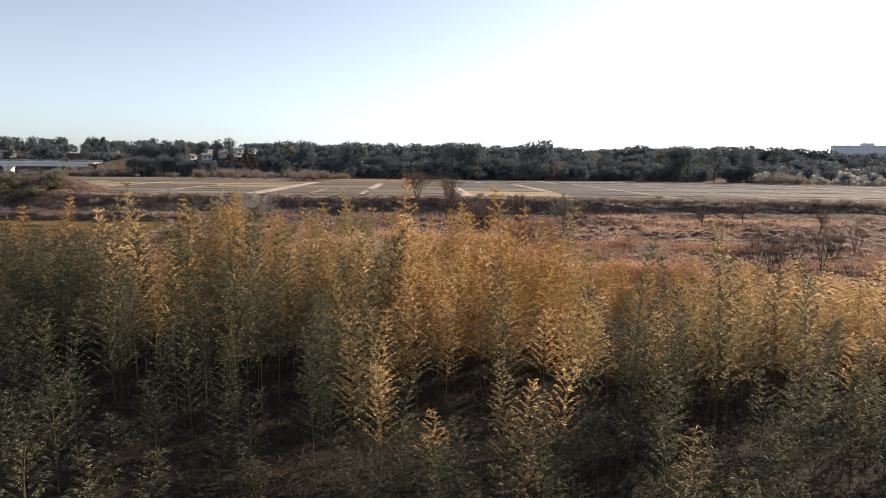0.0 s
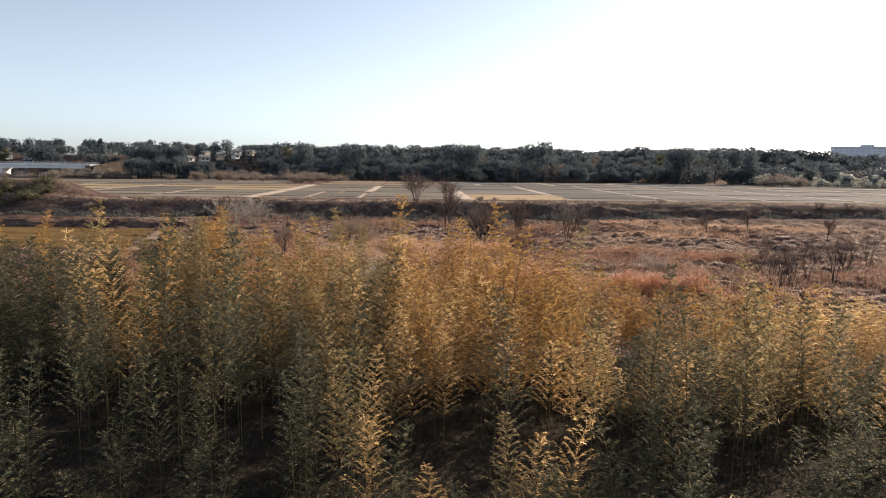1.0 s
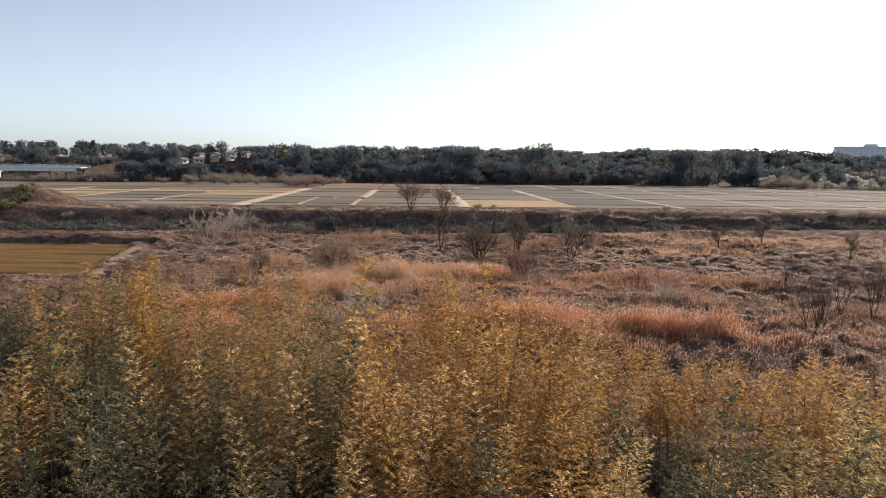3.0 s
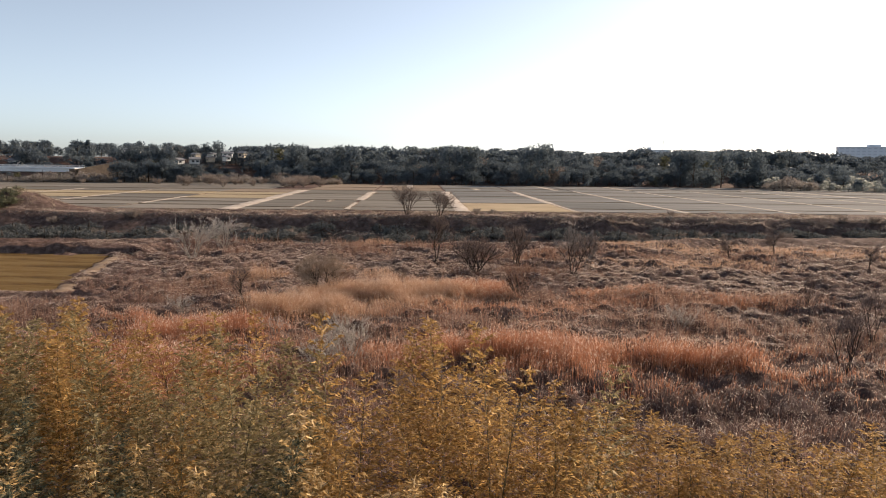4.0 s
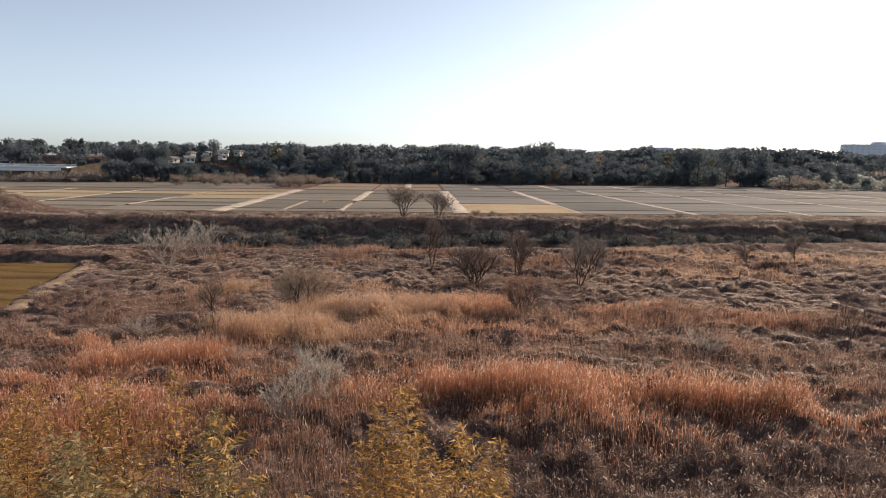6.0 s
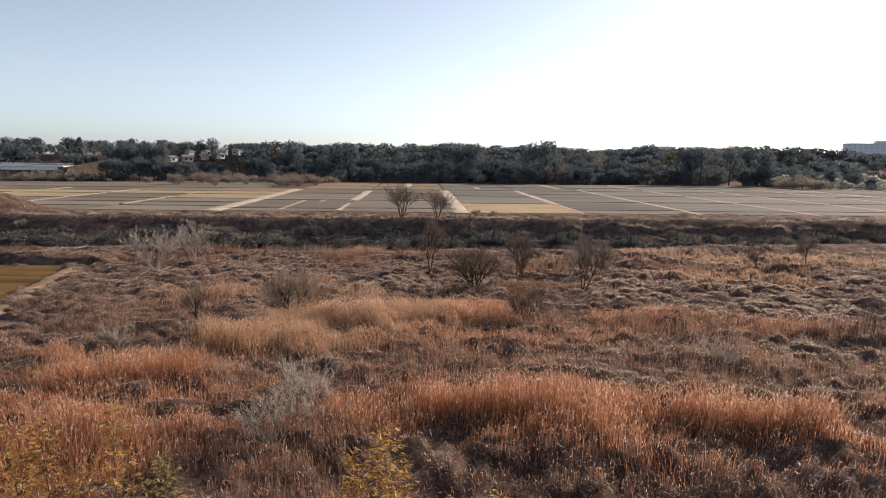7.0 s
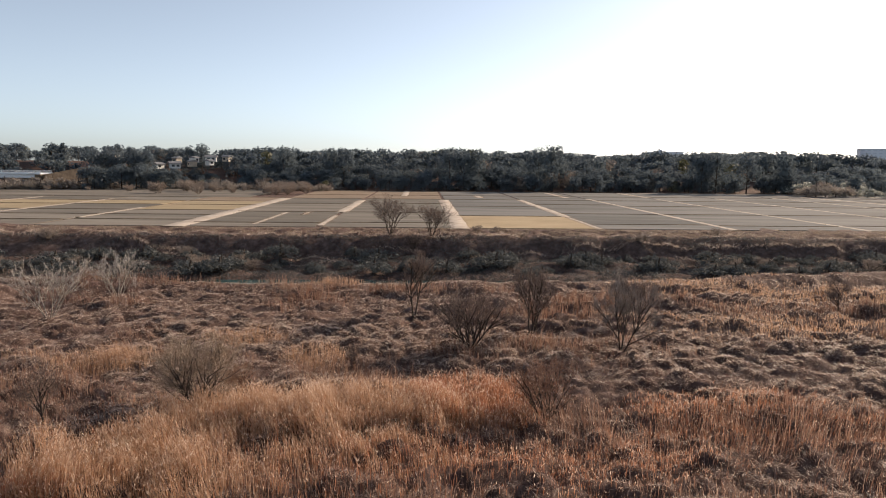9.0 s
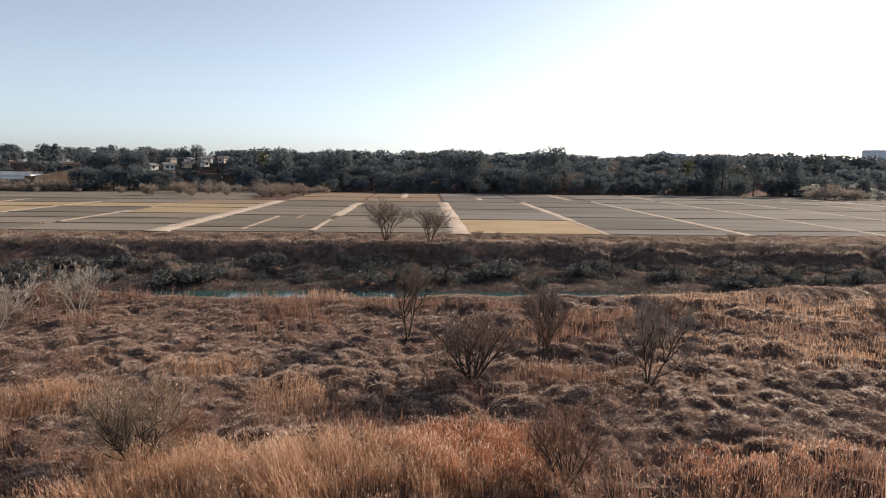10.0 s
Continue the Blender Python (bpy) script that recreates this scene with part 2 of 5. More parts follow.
# distance haze is painted into the far blocks' wall and pane colours
M_FARWALL = surface_material("hazy_block_wall", [(0.3, (0.66, 0.70, 0.75)), (0.7, (0.72, 0.76, 0.80))], 0.05, 0.8, 0.1, 1.0)
M_FARPANE = surface_material("hazy_pane", [(0.3, (0.52, 0.57, 0.63)), (0.7, (0.57, 0.61, 0.66))], 0.5, 0.4, 0.0, 4.0)
M_STEEL = surface_material("galvanised_steel", [(0.3, (0.42, 0.43, 0.44)), (0.7, (0.55, 0.56, 0.57))], 1.0, 0.45, 0.1, 10.0, metal=0.6)


def water_material():
    m, nodes, links = material("river_water")
    b = nodes.new("ShaderNodeBsdfPrincipled")
    b.inputs["Base Color"].default_value = (0.03, 0.075, 0.08, 1)
    b.inputs["Roughness"].default_value, b.inputs["IOR"].default_value = 0.07, 1.33
    n = noise_node(nodes, links, 0.8, 3.0, 0.5, (1, 2.5, 1), 7)
    bp = nodes.new("ShaderNodeBump")
    bp.inputs["Strength"].default_value, bp.inputs["Distance"].default_value = 0.04, 0.04
    links.new(n.outputs["Fac"], bp.inputs["Height"])
    links.new(bp.outputs[0], b.inputs["Normal"])
    out = nodes.new("ShaderNodeOutputMaterial")
    links.new(b.outputs[0], out.inputs[0])
    return m


M_WATER = water_material()

# ---- small tools ----
rng = np.random.default_rng(7)


def mesh_arrays(name, verts, faces, mat, smooth=False):
    """A mesh from arrays: verts (n, 3), faces (m, 3) or (m, 4)."""
    verts, faces = np.asarray(verts, np.float32), np.asarray(faces, np.int32)
    me = bpy.data.meshes.new(name)
    k = faces.shape[1]
    me.vertices.add(len(verts))
    me.vertices.foreach_set("co", verts.ravel())
    me.loops.add(faces.size)
    me.loops.foreach_set("vertex_index", faces.ravel())
    me.polygons.add(len(faces))
    me.polygons.foreach_set("loop_start", np.arange(0, faces.size, k, dtype=np.int32))
    me.polygons.foreach_set("loop_total", np.full(len(faces), k, np.int32))
    me.polygons.foreach_set("use_smooth", np.full(len(faces), smooth))
    me.update(calc_edges=True)
    me.materials.append(mat)
    return me


def link_part(name, me, parent, label=""):
    ob = new(name, me)
    ob.parent = parent
    if label:
        tagged(ob, label)
    return ob


def part(name, bm, mat, parent, label=""):
    me = bpy.data.meshes.new(name)
    bm.to_mesh(me)
    bm.free()
    me.materials.append(mat)
    return link_part(name, me, parent, label)


def box(bm, x0, y0, z0, x1, y1, z1, bevel=0.0):
    r = bmesh.ops.create_cube(bm, size=1.0)
    for vert in r["verts"]:
        c = vert.co
        vert.co = (x0 + (c.x + 0.5) * (x1 - x0), y0 + (c.y + 0.5) * (y1 - y0), z0 + (c.z + 0.5) * (z1 - z0))
    if bevel:
        edges = list({ed for vert in r["verts"] for ed in vert.link_edges})
        bmesh.ops.bevel(bm, geom=edges, offset=bevel, segments=1, affect="EDGES")
    return bm


def lattice(ix, iy, seed):
    h = (ix.astype(np.int64) * 374761393 + iy.astype(np.int64) * 668265263 + seed * 1442695041) & 0x7FFFFFFF
    h = ((h ^ (h >> 13)) * 1274126177) & 0x7FFFFFFF
    return ((h ^ (h >> 16)) & 0xFFFF) / 65535.0


def vnoise(x, y, seed=0):
    x, y = np.asarray(x, float), np.asarray(y, float)
    ix, iy = np.floor(x), np.floor(y)
    fx, fy = x - ix, y - iy
    fx, fy = fx * fx * (3 - 2 * fx), fy * fy * (3 - 2 * fy)
    ix, iy = ix.astype(np.int64), iy.astype(np.int64)
    a, b = lattice(ix, iy, seed), lattice(ix + 1, iy, seed)
    c, d = lattice(ix, iy + 1, seed), lattice(ix + 1, iy + 1, seed)
    return (a * (1 - fx) + b * fx) * (1 - fy) + (c * (1 - fx) + d * fx) * fy


def fbm(x, y, seed=0, octaves=4):
    total, amp, norm = 0.0, 1.0, 0.0
    for k in range(octaves):
        total, norm = total + amp * vnoise(np.asarray(x) * 2**k + 17 * k, np.asarray(y) * 2**k - 9 * k, seed + k), norm + amp
        amp *= 0.5
    return total / norm


def step(lo, hi, x):
    """Smooth 0 at lo to 1 at hi, whichever is larger."""
    s = np.clip((np.asarray(x, float) - lo) / (hi - lo), 0, 1)
    return s * s * (3 - 2 * s)


# ---- the lie of the land ----
# u runs from the field edge towards the woods, v across; the paddies, their tracks and the river bank are square to it.
TURN_F = radians(7.2)
UX, UY, F0X, F0Y = -math.sin(TURN_F), math.cos(TURN_F), -8.0, 196.0
WATER_Z, FIELD_Z = -3.25, 1.5


def to_uv(x, y):
    dx, dy = np.asarray(x, float) - F0X, np.asarray(y, float) - F0Y
    return dx * UX + dy * UY, dx * UY - dy * UX


def from_uv(u, v):
    return F0X + np.asarray(u) * UX + np.asarray(v) * UY, F0Y + np.asarray(u) * UY - np.asarray(v) * UX


def near_edge(v):
    return -62.0 + 11.0 * step(5, 75, v) + 1.6 * (vnoise(np.asarray(v) * 0.11, 3.3, 5) - 0.5)


def field_edge(y):
    """The eastern edge of the mown field in the marsh, as x."""
    return -46.4 - 0.36 * (np.asarray(y, float) - 87.8)


def ridges(x, y):
    """Cushions of grass parted by narrow winding creases, coarse and fine, each 0 to 1."""
    x, y = x + 1.3 * (vnoise(x * 0.5, y * 0.5, 71) - 0.5), y + 1.3 * (vnoise(x * 0.5, y * 0.5, 72) - 0.5)
    return tuple(np.clip(1.35 * np.abs(2 * n - 1), 0, 1) ** 0.6 for n in (vnoise(x * 0.55, y * 0.62, 24), vnoise(x * 1.15, y * 1.25, 25)))


def lumpy(x, y):
    """1 where the mat stands in round lumps (east and near), 0 where it lies flat in combed layers (north-west)."""
    return 1 - step(92, 101, y + 4 * (vnoise(x * 0.1, y * 0.1, 73) - 0.5)) * step(7, -5, x)


def tussock(x, y):
    """Lumps and ridges of the matted marsh, longer across the view than along it."""
    big = vnoise(x * 0.30, y * 0.44, 11)
    coarse, fine = ridges(x, y)
    lump = 0.40 + 0.60 * lumpy(x, y)
    return 0.34 * step(0.2, 0.85, big) + lump * 0.62 * coarse * (0.5 + 0.6 * big) + (0.66 - 0.18 * lumpy(x, y)) * fine * (0.5 + 0.6 * coarse) - 0.74


def height(x, y):
    x, y = np.asarray(x, float), np.asarray(y, float)
    u, v = to_uv(x, y)
    ue = near_edge(v)
    marsh = tussock(x, y) * step(38, 52, y) * (1 - step(-6, 2, u - ue)) * (1 - step(75, 130, np.abs(x)))
    brim = (0.25 + 0.45 * np.clip(((x + 23) / 20) ** 4, 0, 1)) * step(-7, -2.5, u - ue) * (1 - step(-0.6, 1.6, u - ue)) * (0.5 + fbm(x * 0.3, y * 0.3, 83, 2))
    marsh = marsh + brim
    pad = (1 - step(-1.6, 0.6, x - field_edge(y))) * step(82, 85, y) * (1 - step(111, 112.5, y - 0.1 * (x + 50)))
    marsh = marsh * (1 - pad)
    hedge = 1.25 * (1 - step(-53, -49, x)) * step(113.2, 114.2, y - 0.1 * (x + 50)) * (1 - step(119, 124, y - 0.1 * (x + 50)))
    marsh = marsh - 0.7 * np.exp(-(((x - 11) / 17) ** 2) - (((y - 55.5) / 5.0) ** 2))
    # two dips dug to darken the ground where tree and bush shadows fall
    marsh = marsh - 0.5 * np.exp(-(((x + 4.5) / 6.5) ** 2) - (((y - 97.5) / 2.8) ** 2))
    marsh = marsh - 0.45 * np.exp(-(((x - 2.5) / 7) ** 2) - (((y - 86.5) / 4.0) ** 2))
    low = marsh + hedge - 3.7 * step(0.3, 6.5, u - ue)
    rough = (fbm(x * 0.16, y * 0.2, 31, 4) - 0.5) * 3.2
    rise = 0.20 * step(-43, -31, u + rough) + 0.80 * step(-23.5, -16.5, u + 0.7 * rough)
    ledge = 0.35 * np.sin(np.clip((u + 41) / 20, 0, 1) * 9.4)
    z = low + rise * (FIELD_Z + 3.6 - marsh - hedge) + ledge * step(-41, -39, u) * (1 - step(-23, -20, u))
    z = z + (fbm(x * 0.42, y * 0.42, 41, 3) - 0.45) * 1.7 * step(-17.5, -15, u) * (1 - step(-4.5, -2, u))
    z = z + (fbm(x * 0.28, y * 0.34, 43, 3) - 0.42) * 2.0 * step(-38, -33, u) * (1 - step(-20, -17, u))
    z = z + 4.6 * step(-101, -117, x) * np.exp(-(((y - 177) / 7.0) ** 2))
    z = z + 9.0 * step(222, 285, u) + 5.0 * step(230, 290, u) * (1 - step(-200, -120, v))
    return z


def make_ground():
    xs = np.concatenate([np.linspace(-3500, -420, 12), np.linspace(-380, -82, 38), np.linspace(-78, -43.4, 32), np.linspace(-43, 48, 236), np.linspace(48.8, 84, 28), np.linspace(88, 380, 38), np.linspace(420, 3500, 12)])
    ys = np.concatenate([np.linspace(-600, 0, 8), np.linspace(8, 40, 7), np.linspace(41, 59.6, 50), np.linspace(60, 110, 152), np.linspace(110.4, 134, 62), np.linspace(134.6, 152, 20), np.linspace(153, 198, 54), np.linspace(200, 420, 16), np.linspace(440, 800, 12), np.linspace(900, 4600, 12)])
    gx, gy = np.meshgrid(xs, ys)
    verts = np.stack([gx, gy, height(gx, gy)], -1).reshape(-1, 3)
    nx = len(xs)
    i = (np.arange(len(ys) - 1)[:, None] * nx + np.arange(nx - 1)[None]).ravel()
    ob = new("ground", mesh_arrays("ground", verts, np.stack([i, i + 1, i + nx + 1, i + nx], 1), M_GROUND, True))
    tagged(ob, "uneven brown marsh soil with a river channel and banks", "ground", kind="structure")


make_ground()


def make_water():
    vs = np.linspace(-260, 320, 117)
    edge_a, edge_b = near_edge(vs) + 2.0, np.full(len(vs), -35.0)
    rows = [from_uv(edge_a + (edge_b - edge_a) * k / 6, vs) for k in range(7)]
    verts = np.array([(x, y, WATER_Z) for r in rows for x, y in zip(*r)])
    n = len(vs)
    i = (np.arange(6)[:, None] * n + np.arange(n - 1)[None]).ravel()
    tagged(new("water", mesh_arrays("water", verts, np.stack([i, i + n, i + n + 1, i + 1], 1), M_WATER)), "still dark teal river water below the bank", "river", kind="structure")


make_water()


# ---- paddies, bunds and tracks ----
def slab(u0, u1, v0, v1, z0, z1, taper=0.0):
    """Corners of a flat-topped bank in field directions, its foot wider by taper."""
    pts = []
    for z, o in ((z0, taper), (z1, 0.0)):
        for uu, vv in ((u0 - o, v0 - o), (u0 - o, v1 + o), (u1 + o, v1 + o), (u1 + o, v0 - o)):
            x, y = from_uv(uu, vv)
            pts.append((float(x), float(y), z))
    return pts, [(4, 7, 6, 5), (0, 1, 2, 3)[::-1], (0, 4, 5, 1), (1, 5, 6, 2), (2, 6, 7, 3), (3, 7, 4, 0)]


def add_slab(name, mat, label, category, group, *dims, taper=0.0):
    pts, quads = slab(*dims, taper=taper)
    ob = new(name, mesh_arrays(name, pts, [q[::-1] for q in quads], mat))
    return tagged(ob, label, category, group, "structure")


COLS = [-245, -214, -183, -153, -122, -92, -61.5, -31, 0, 30.5, 60.5, 91, 121, 151, 181, 211, 241]
for c, (v0, v1) in enumerate(zip(COLS[:-1], COLS[1:])):
    left = v1 < -60
    cuts = [1.0, 14 + 2 * (c % 3), 34, 52, 78, 100, 128] if left else [1.0, 11 + 2 * (c % 2), 37 if c == 8 else 48, 88 + 6 * (c % 2), 125, 158, 205]
    if v0 == 0:
        cuts = [1.0, 37, 80, 125, 158, 205]
    for k, (u0, u1) in enumerate(zip(cuts[:-1], cuts[1:])):
        mat, text = M_SOIL, "grey-brown stubble paddy after the rice harvest"
        if v0 >= 0:
            mat, text = M_SOIL_GREY, "grey stubble paddy after the rice harvest"
        if v0 == 0 and k == 0:
            mat, text = M_STRAW, "pale yellow straw-covered paddy at the field edge"
        elif left and k in (3, 4) and c > 1:
            mat, text = (M_BROWN, "orange-brown stubble paddy beside a wide track") if k == 4 or c % 2 else (M_SOIL, text)
        if -95 < v0 and v1 <= 0 and k >= (4 if not left else 5):
            mat, text = M_RUSSET, "russet rough paddy left fallow before the woods"
        add_slab("paddy_field", mat, text, "paddy field", "paddies", u0 + 0.5, u1 - 0.5, v0 + 0.6, v1 - 0.6, FIELD_Z - 0.3, FIELD_Z + 0.03)
        add_slab("bund", M_BUND, "low earth bund with dry grass between paddies", "bund", "bunds", u1 - 0.22, u1 + 0.22, v0 + 1.0, v1 - 1.0, FIELD_Z - 0.3, FIELD_Z + 0.15, taper=0.15)

TRACKS = [  # v, from u, to u, width
    (-61.5, 0, 122, 4.6), (-31, 46, 112, 3.0), (-31, 4, 34, 1.2), (0, -1, 120, 3.6), (30.5, 36, 126, 2.4), (30.5, 0, 36, 1.0), (60.5, 0, 136, 1.5),
    (91, 0, 140, 1.3), (121, 0, 150, 1.2), (151, 0, 160, 1.2), (172, 60, 205, 2.4), (211, 20, 200, 1.6), (-92, 22, 60, 1.6), (-122, 10, 108, 1.6),
    (-153, 30, 118, 1.6), (-183, 40, 120, 1.6), (54, 146, 196, 2.2), (92, 152, 200, 2.0), (-16, 150, 208, 3.0), (16, 140, 160, 2.4), (-46, 6, 44, 0.9), (-40, 36, 47, 0.9),
]


def ragged_track(u0, u1, v0, v1, seed):
    """A low grassy bank along u, its edges and top uneven."""
    r = np.random.default_rng(seed)
    n = max(4, int((u1 - u0) / 1.6))
    us = np.linspace(u0, u1, n)
    wob = 0.03 * (v1 - v0) + 0.07
    soft = np.array([0.2, 0.6, 0.2])
    left, right = (v + np.convolve(r.normal(0, wob, n + 2), soft, "valid") for v in (v0, v1))
    rows = []
    for vv, z in ((left - 0.5, -0.15), (left, 0.07), ((left + right) / 2, 0.11), (right, 0.07), (right + 0.5, -0.15)):
        x, y = from_uv(us, vv)
        rows.append(np.stack([x, y, FIELD_Z + z + (r.normal(0, 0.015, n) if z > 0 else 0 * us)], 1))
    i = (np.arange(4)[:, None] * n + np.arange(n - 1)[None]).ravel()
    ob = new("farm_track", mesh_arrays("farm_track", np.concatenate(rows), np.stack([i, i + 1, i + n + 1, i + n], 1), M_TRACK, True))
    tagged(ob, "pale dry-grass farm track between paddies", "track", "farm tracks", "structure")


for k, (v, u0, u1, w) in enumerate(TRACKS):
    ragged_track(u0, u1, v - w / 2, v + w / 2, 300 + k)
add_slab("rough_grass", M_SOIL, "rough dry grass beyond the western paddies", "grass", "", 129, 222, -300, -78, FIELD_Z - 0.3, FIELD_Z + 0.05)
add_slab("farm_road", M_TRACK, "pale farm road along the foot of the woods", "track", "farm tracks", 196, 199.5, 95, 210, FIELD_Z - 0.3, FIELD_Z + 0.3, taper=0.3)


# ---- stalks and blades by the thousand ----
def blades(px, py, tall, wide, lean, droop=0.0, seed=1, base=None, comb=None):
    """Arrays of bent ribbons standing on the ground: one quad and a tip triangle's worth of verts each."""
    r = np.random.default_rng(seed)
    n = len(px)
    az, face = r.uniform(0, 2 * np.pi, n), r.uniform(0, np.pi, n)
    if comb is not None:
        az = comb + r.normal(0, 0.75, n)
    pz = height(px, py) if base is None else base
    p = np.stack([px, py, pz - 0.03], 1)
    d = np.stack([np.cos(az), np.sin(az), 0 * az], 1) * (lean * tall)[:, None]
    w = np.stack([np.cos(face), np.sin(face), 0 * face], 1) * (wide / 2)[:, None]
    up = np.stack([0 * az, 0 * az, tall], 1)
    top = p + d + up * (1 - droop)
    if droop == 0.0:
        verts = np.stack([p - w, p + w, top], 1).reshape(-1, 3)
        faces = np.arange(3 * n).reshape(-1, 3)
    else:
        mid = p + d * 0.45 + up * 0.78
        verts = np.stack([p - w, p + w, mid + w * 0.8, mid - w * 0.8, top], 1).reshape(-1, 3)
        k = np.arange(n)[:, None] * 5
        faces = np.concatenate([k + [0, 1, 2], k + [0, 2, 3], k + [3, 2, 4]])
    return verts, faces


def scatter_ellipse(cx, cy, rx, ry, density, r):
    """Places inside a ragged patch, and how deep inside it each one lies (0 at the rim)."""
    n = int(4 * rx * ry * 2.9 * density)
    x, y = r.uniform(cx - 1.7 * rx, cx + 1.7 * rx, n), r.uniform(cy - 1.7 * ry, cy + 1.7 * ry, n)
    s = np.sqrt(((x - cx) / rx) ** 2 + ((y - cy) / ry) ** 2)
    deep = 1.0 - s + 1.5 * (fbm(x * 0.16, y * 0.30, 77, 4) - 0.5)
    clump = fbm(x * 0.7, y * 0.9, 81, 3)
    keep = (deep * 2.2 + 1.6 * (clump - 0.5) > r.uniform(-0.3, 1.7, n)) & (y > 47)
    return x[keep], y[keep], np.clip(deep[keep] * 1.6, 0, 1)


# middle x, y, half lengths, height, stalks per square metre, pale
REEDS_NEAR = [
    (4, 66.5, 13, 4.2, 2.1, 62, 0), (6, 66, 22, 8, 1.1, 20, 0), (-20, 63, 12, 8, 1.1, 16, 0), (17, 65.5, 6, 3.5, 2.0, 85, 0), (-15.5, 79.8, 8, 4, 1.8, 70, 1), (-22, 70.5, 9, 5, 1.8, 60, 0), (7, 83.5, 7, 2.6, 0.55, 32, 0), (-24, 58, 13, 6, 1.8, 60, 0),
]
REEDS_FAR = [
    (-11, 85.5, 9, 6.0, 1.9, 80, 1), (-5, 89.5, 7, 4.5, 1.8, 55, 1), (0, 92.5, 5.5, 4.2, 1.8, 100, 0), (-8, 84, 17, 9, 1.1, 12, 0), (20, 90, 12, 5, 0.7, 40, 0), (46, 133, 34, 9, 0.8, 10, 1), (26, 88, 4, 2.5, 1.4, 40, 0), (-28, 97, 6, 4.5, 1.8, 40, 1), (-20, 104, 4, 3, 1.3, 35, 1), (-12.5, 101, 4, 3, 1.3, 35, 1), (-18, 132, 4, 1.4, 1.3, 22, 1), (28, 116, 16, 7, 0.65, 12, 1),
]


def sway(x, y):
    """How the wind has laid the stalks over, as an offset per metre of height: swaths that share a lean."""
    a = 6.3 * vnoise(x * 0.11, y * 0.14, 121) + 2.2 * vnoise(x * 0.5, y * 0.6, 122)
    k = 0.05 + 0.42 * vnoise(x * 0.23, y * 0.31, 123) ** 2
    return k * np.cos(a), k * np.sin(a)


def reeds(x, y, h, wide, r, leafy=1.0):
    """Bowed stalks with the lean of their swath, and drooping leaves along them."""
    n = len(x)
    sx, sy = sway(x, y)
    lx, ly = (sx + r.normal(0, 0.13, n)) * h, (sy + r.normal(0, 0.13, n)) * h
    p = np.stack([x, y, height(x, y) - 0.05], 1)
    bow = np.stack([lx, ly, 0 * x], 1)
    up = np.stack([0 * x, 0 * x, h], 1)
    face = r.uniform(0, np.pi, n)
    w = np.stack([np.cos(face), np.sin(face), 0 * face], 1) * (wide / 2)[:, None]
    mid, top = p + 0.32 * bow + 0.6 * up, p + bow + up * 0.97
    stalk = np.stack([p - w, p + w, mid + w * 0.85, mid - w * 0.85, top], 1).reshape(-1, 3)
    k = np.arange(n)[:, None] * 5
    faces = [k + [0, 1, 2], k + [0, 2, 3], k + [3, 2, 4]]
    pick = np.nonzero(r.random(n) < leafy)[0]
    q = r.uniform(0.35, 0.95, len(pick))[:, None]
    o = p[pick] + bow[pick] * q**1.6 + up[pick] * q
    az = r.uniform(0, 2 * np.pi, len(pick))
    d = np.stack([np.cos(az), np.sin(az), r.uniform(-0.5, 0.9, len(pick))], 1) * r.uniform(0.14, 0.34, (len(pick), 1)) * np.clip(h[pick], 0.5, 1.6)[:, None]
    side = np.stack([-np.sin(az), np.cos(az), 0.4 + 0 * az], 1) * (wide[pick] * 0.6)[:, None]
    leaf = np.stack([o - side, o + side, o + d], 1).reshape(-1, 3)
    verts = np.concatenate([stalk, leaf])
    faces.append(5 * n + np.arange(len(leaf)).reshape(-1, 3))
    return verts, np.concatenate(faces), top


reed_r = np.random.default_rng(5)
for cx, cy, rx, ry, tall, dens, pale in REEDS_NEAR + REEDS_FAR:
    near = cy < 110
    x, y, deep = scatter_ellipse(cx, cy, rx, ry, dens * (1.5 if dens < 30 and near else 1.15), reed_r)
    h = tall * reed_r.uniform(0.55, 1.1, len(x)) * (0.45 + 0.9 * fbm(x * 0.35, y * 0.45, 91, 3)) * (0.42 + 0.58 * deep)
    wide = reed_r.uniform(0.014, 0.032, len(x)) * (0.95 if near else 1.8)
    verts, faces, tips = reeds(x, y, h, wide, reed_r, 0.8 if near else 0.4)
    tone = ("pale straw-coloured", M_REED_PALE) if pale else ("rust-orange", M_REED_RUST)
    bed = tagged(new("reed_bed", mesh_arrays("reed_bed", verts, faces, tone[1])), tone[0] + " dry reeds standing upright in the marsh", "reeds", "reed beds", "stuff")
    pick = reed_r.random(len(x)) < 0.42
    tp, m = tips[pick], int(pick.sum())
    verts, faces = blades(tp[:, 0], tp[:, 1], reed_r.uniform(0.10, 0.22, m), reed_r.uniform(0.022, 0.05, m), reed_r.uniform(0.2, 0.9, m), 0.0, 3, tp[:, 2] - 0.08)
    link_part("plumes", mesh_arrays("plumes", verts, faces, M_PLUME), bed, "fluffy whitish seed plumes")


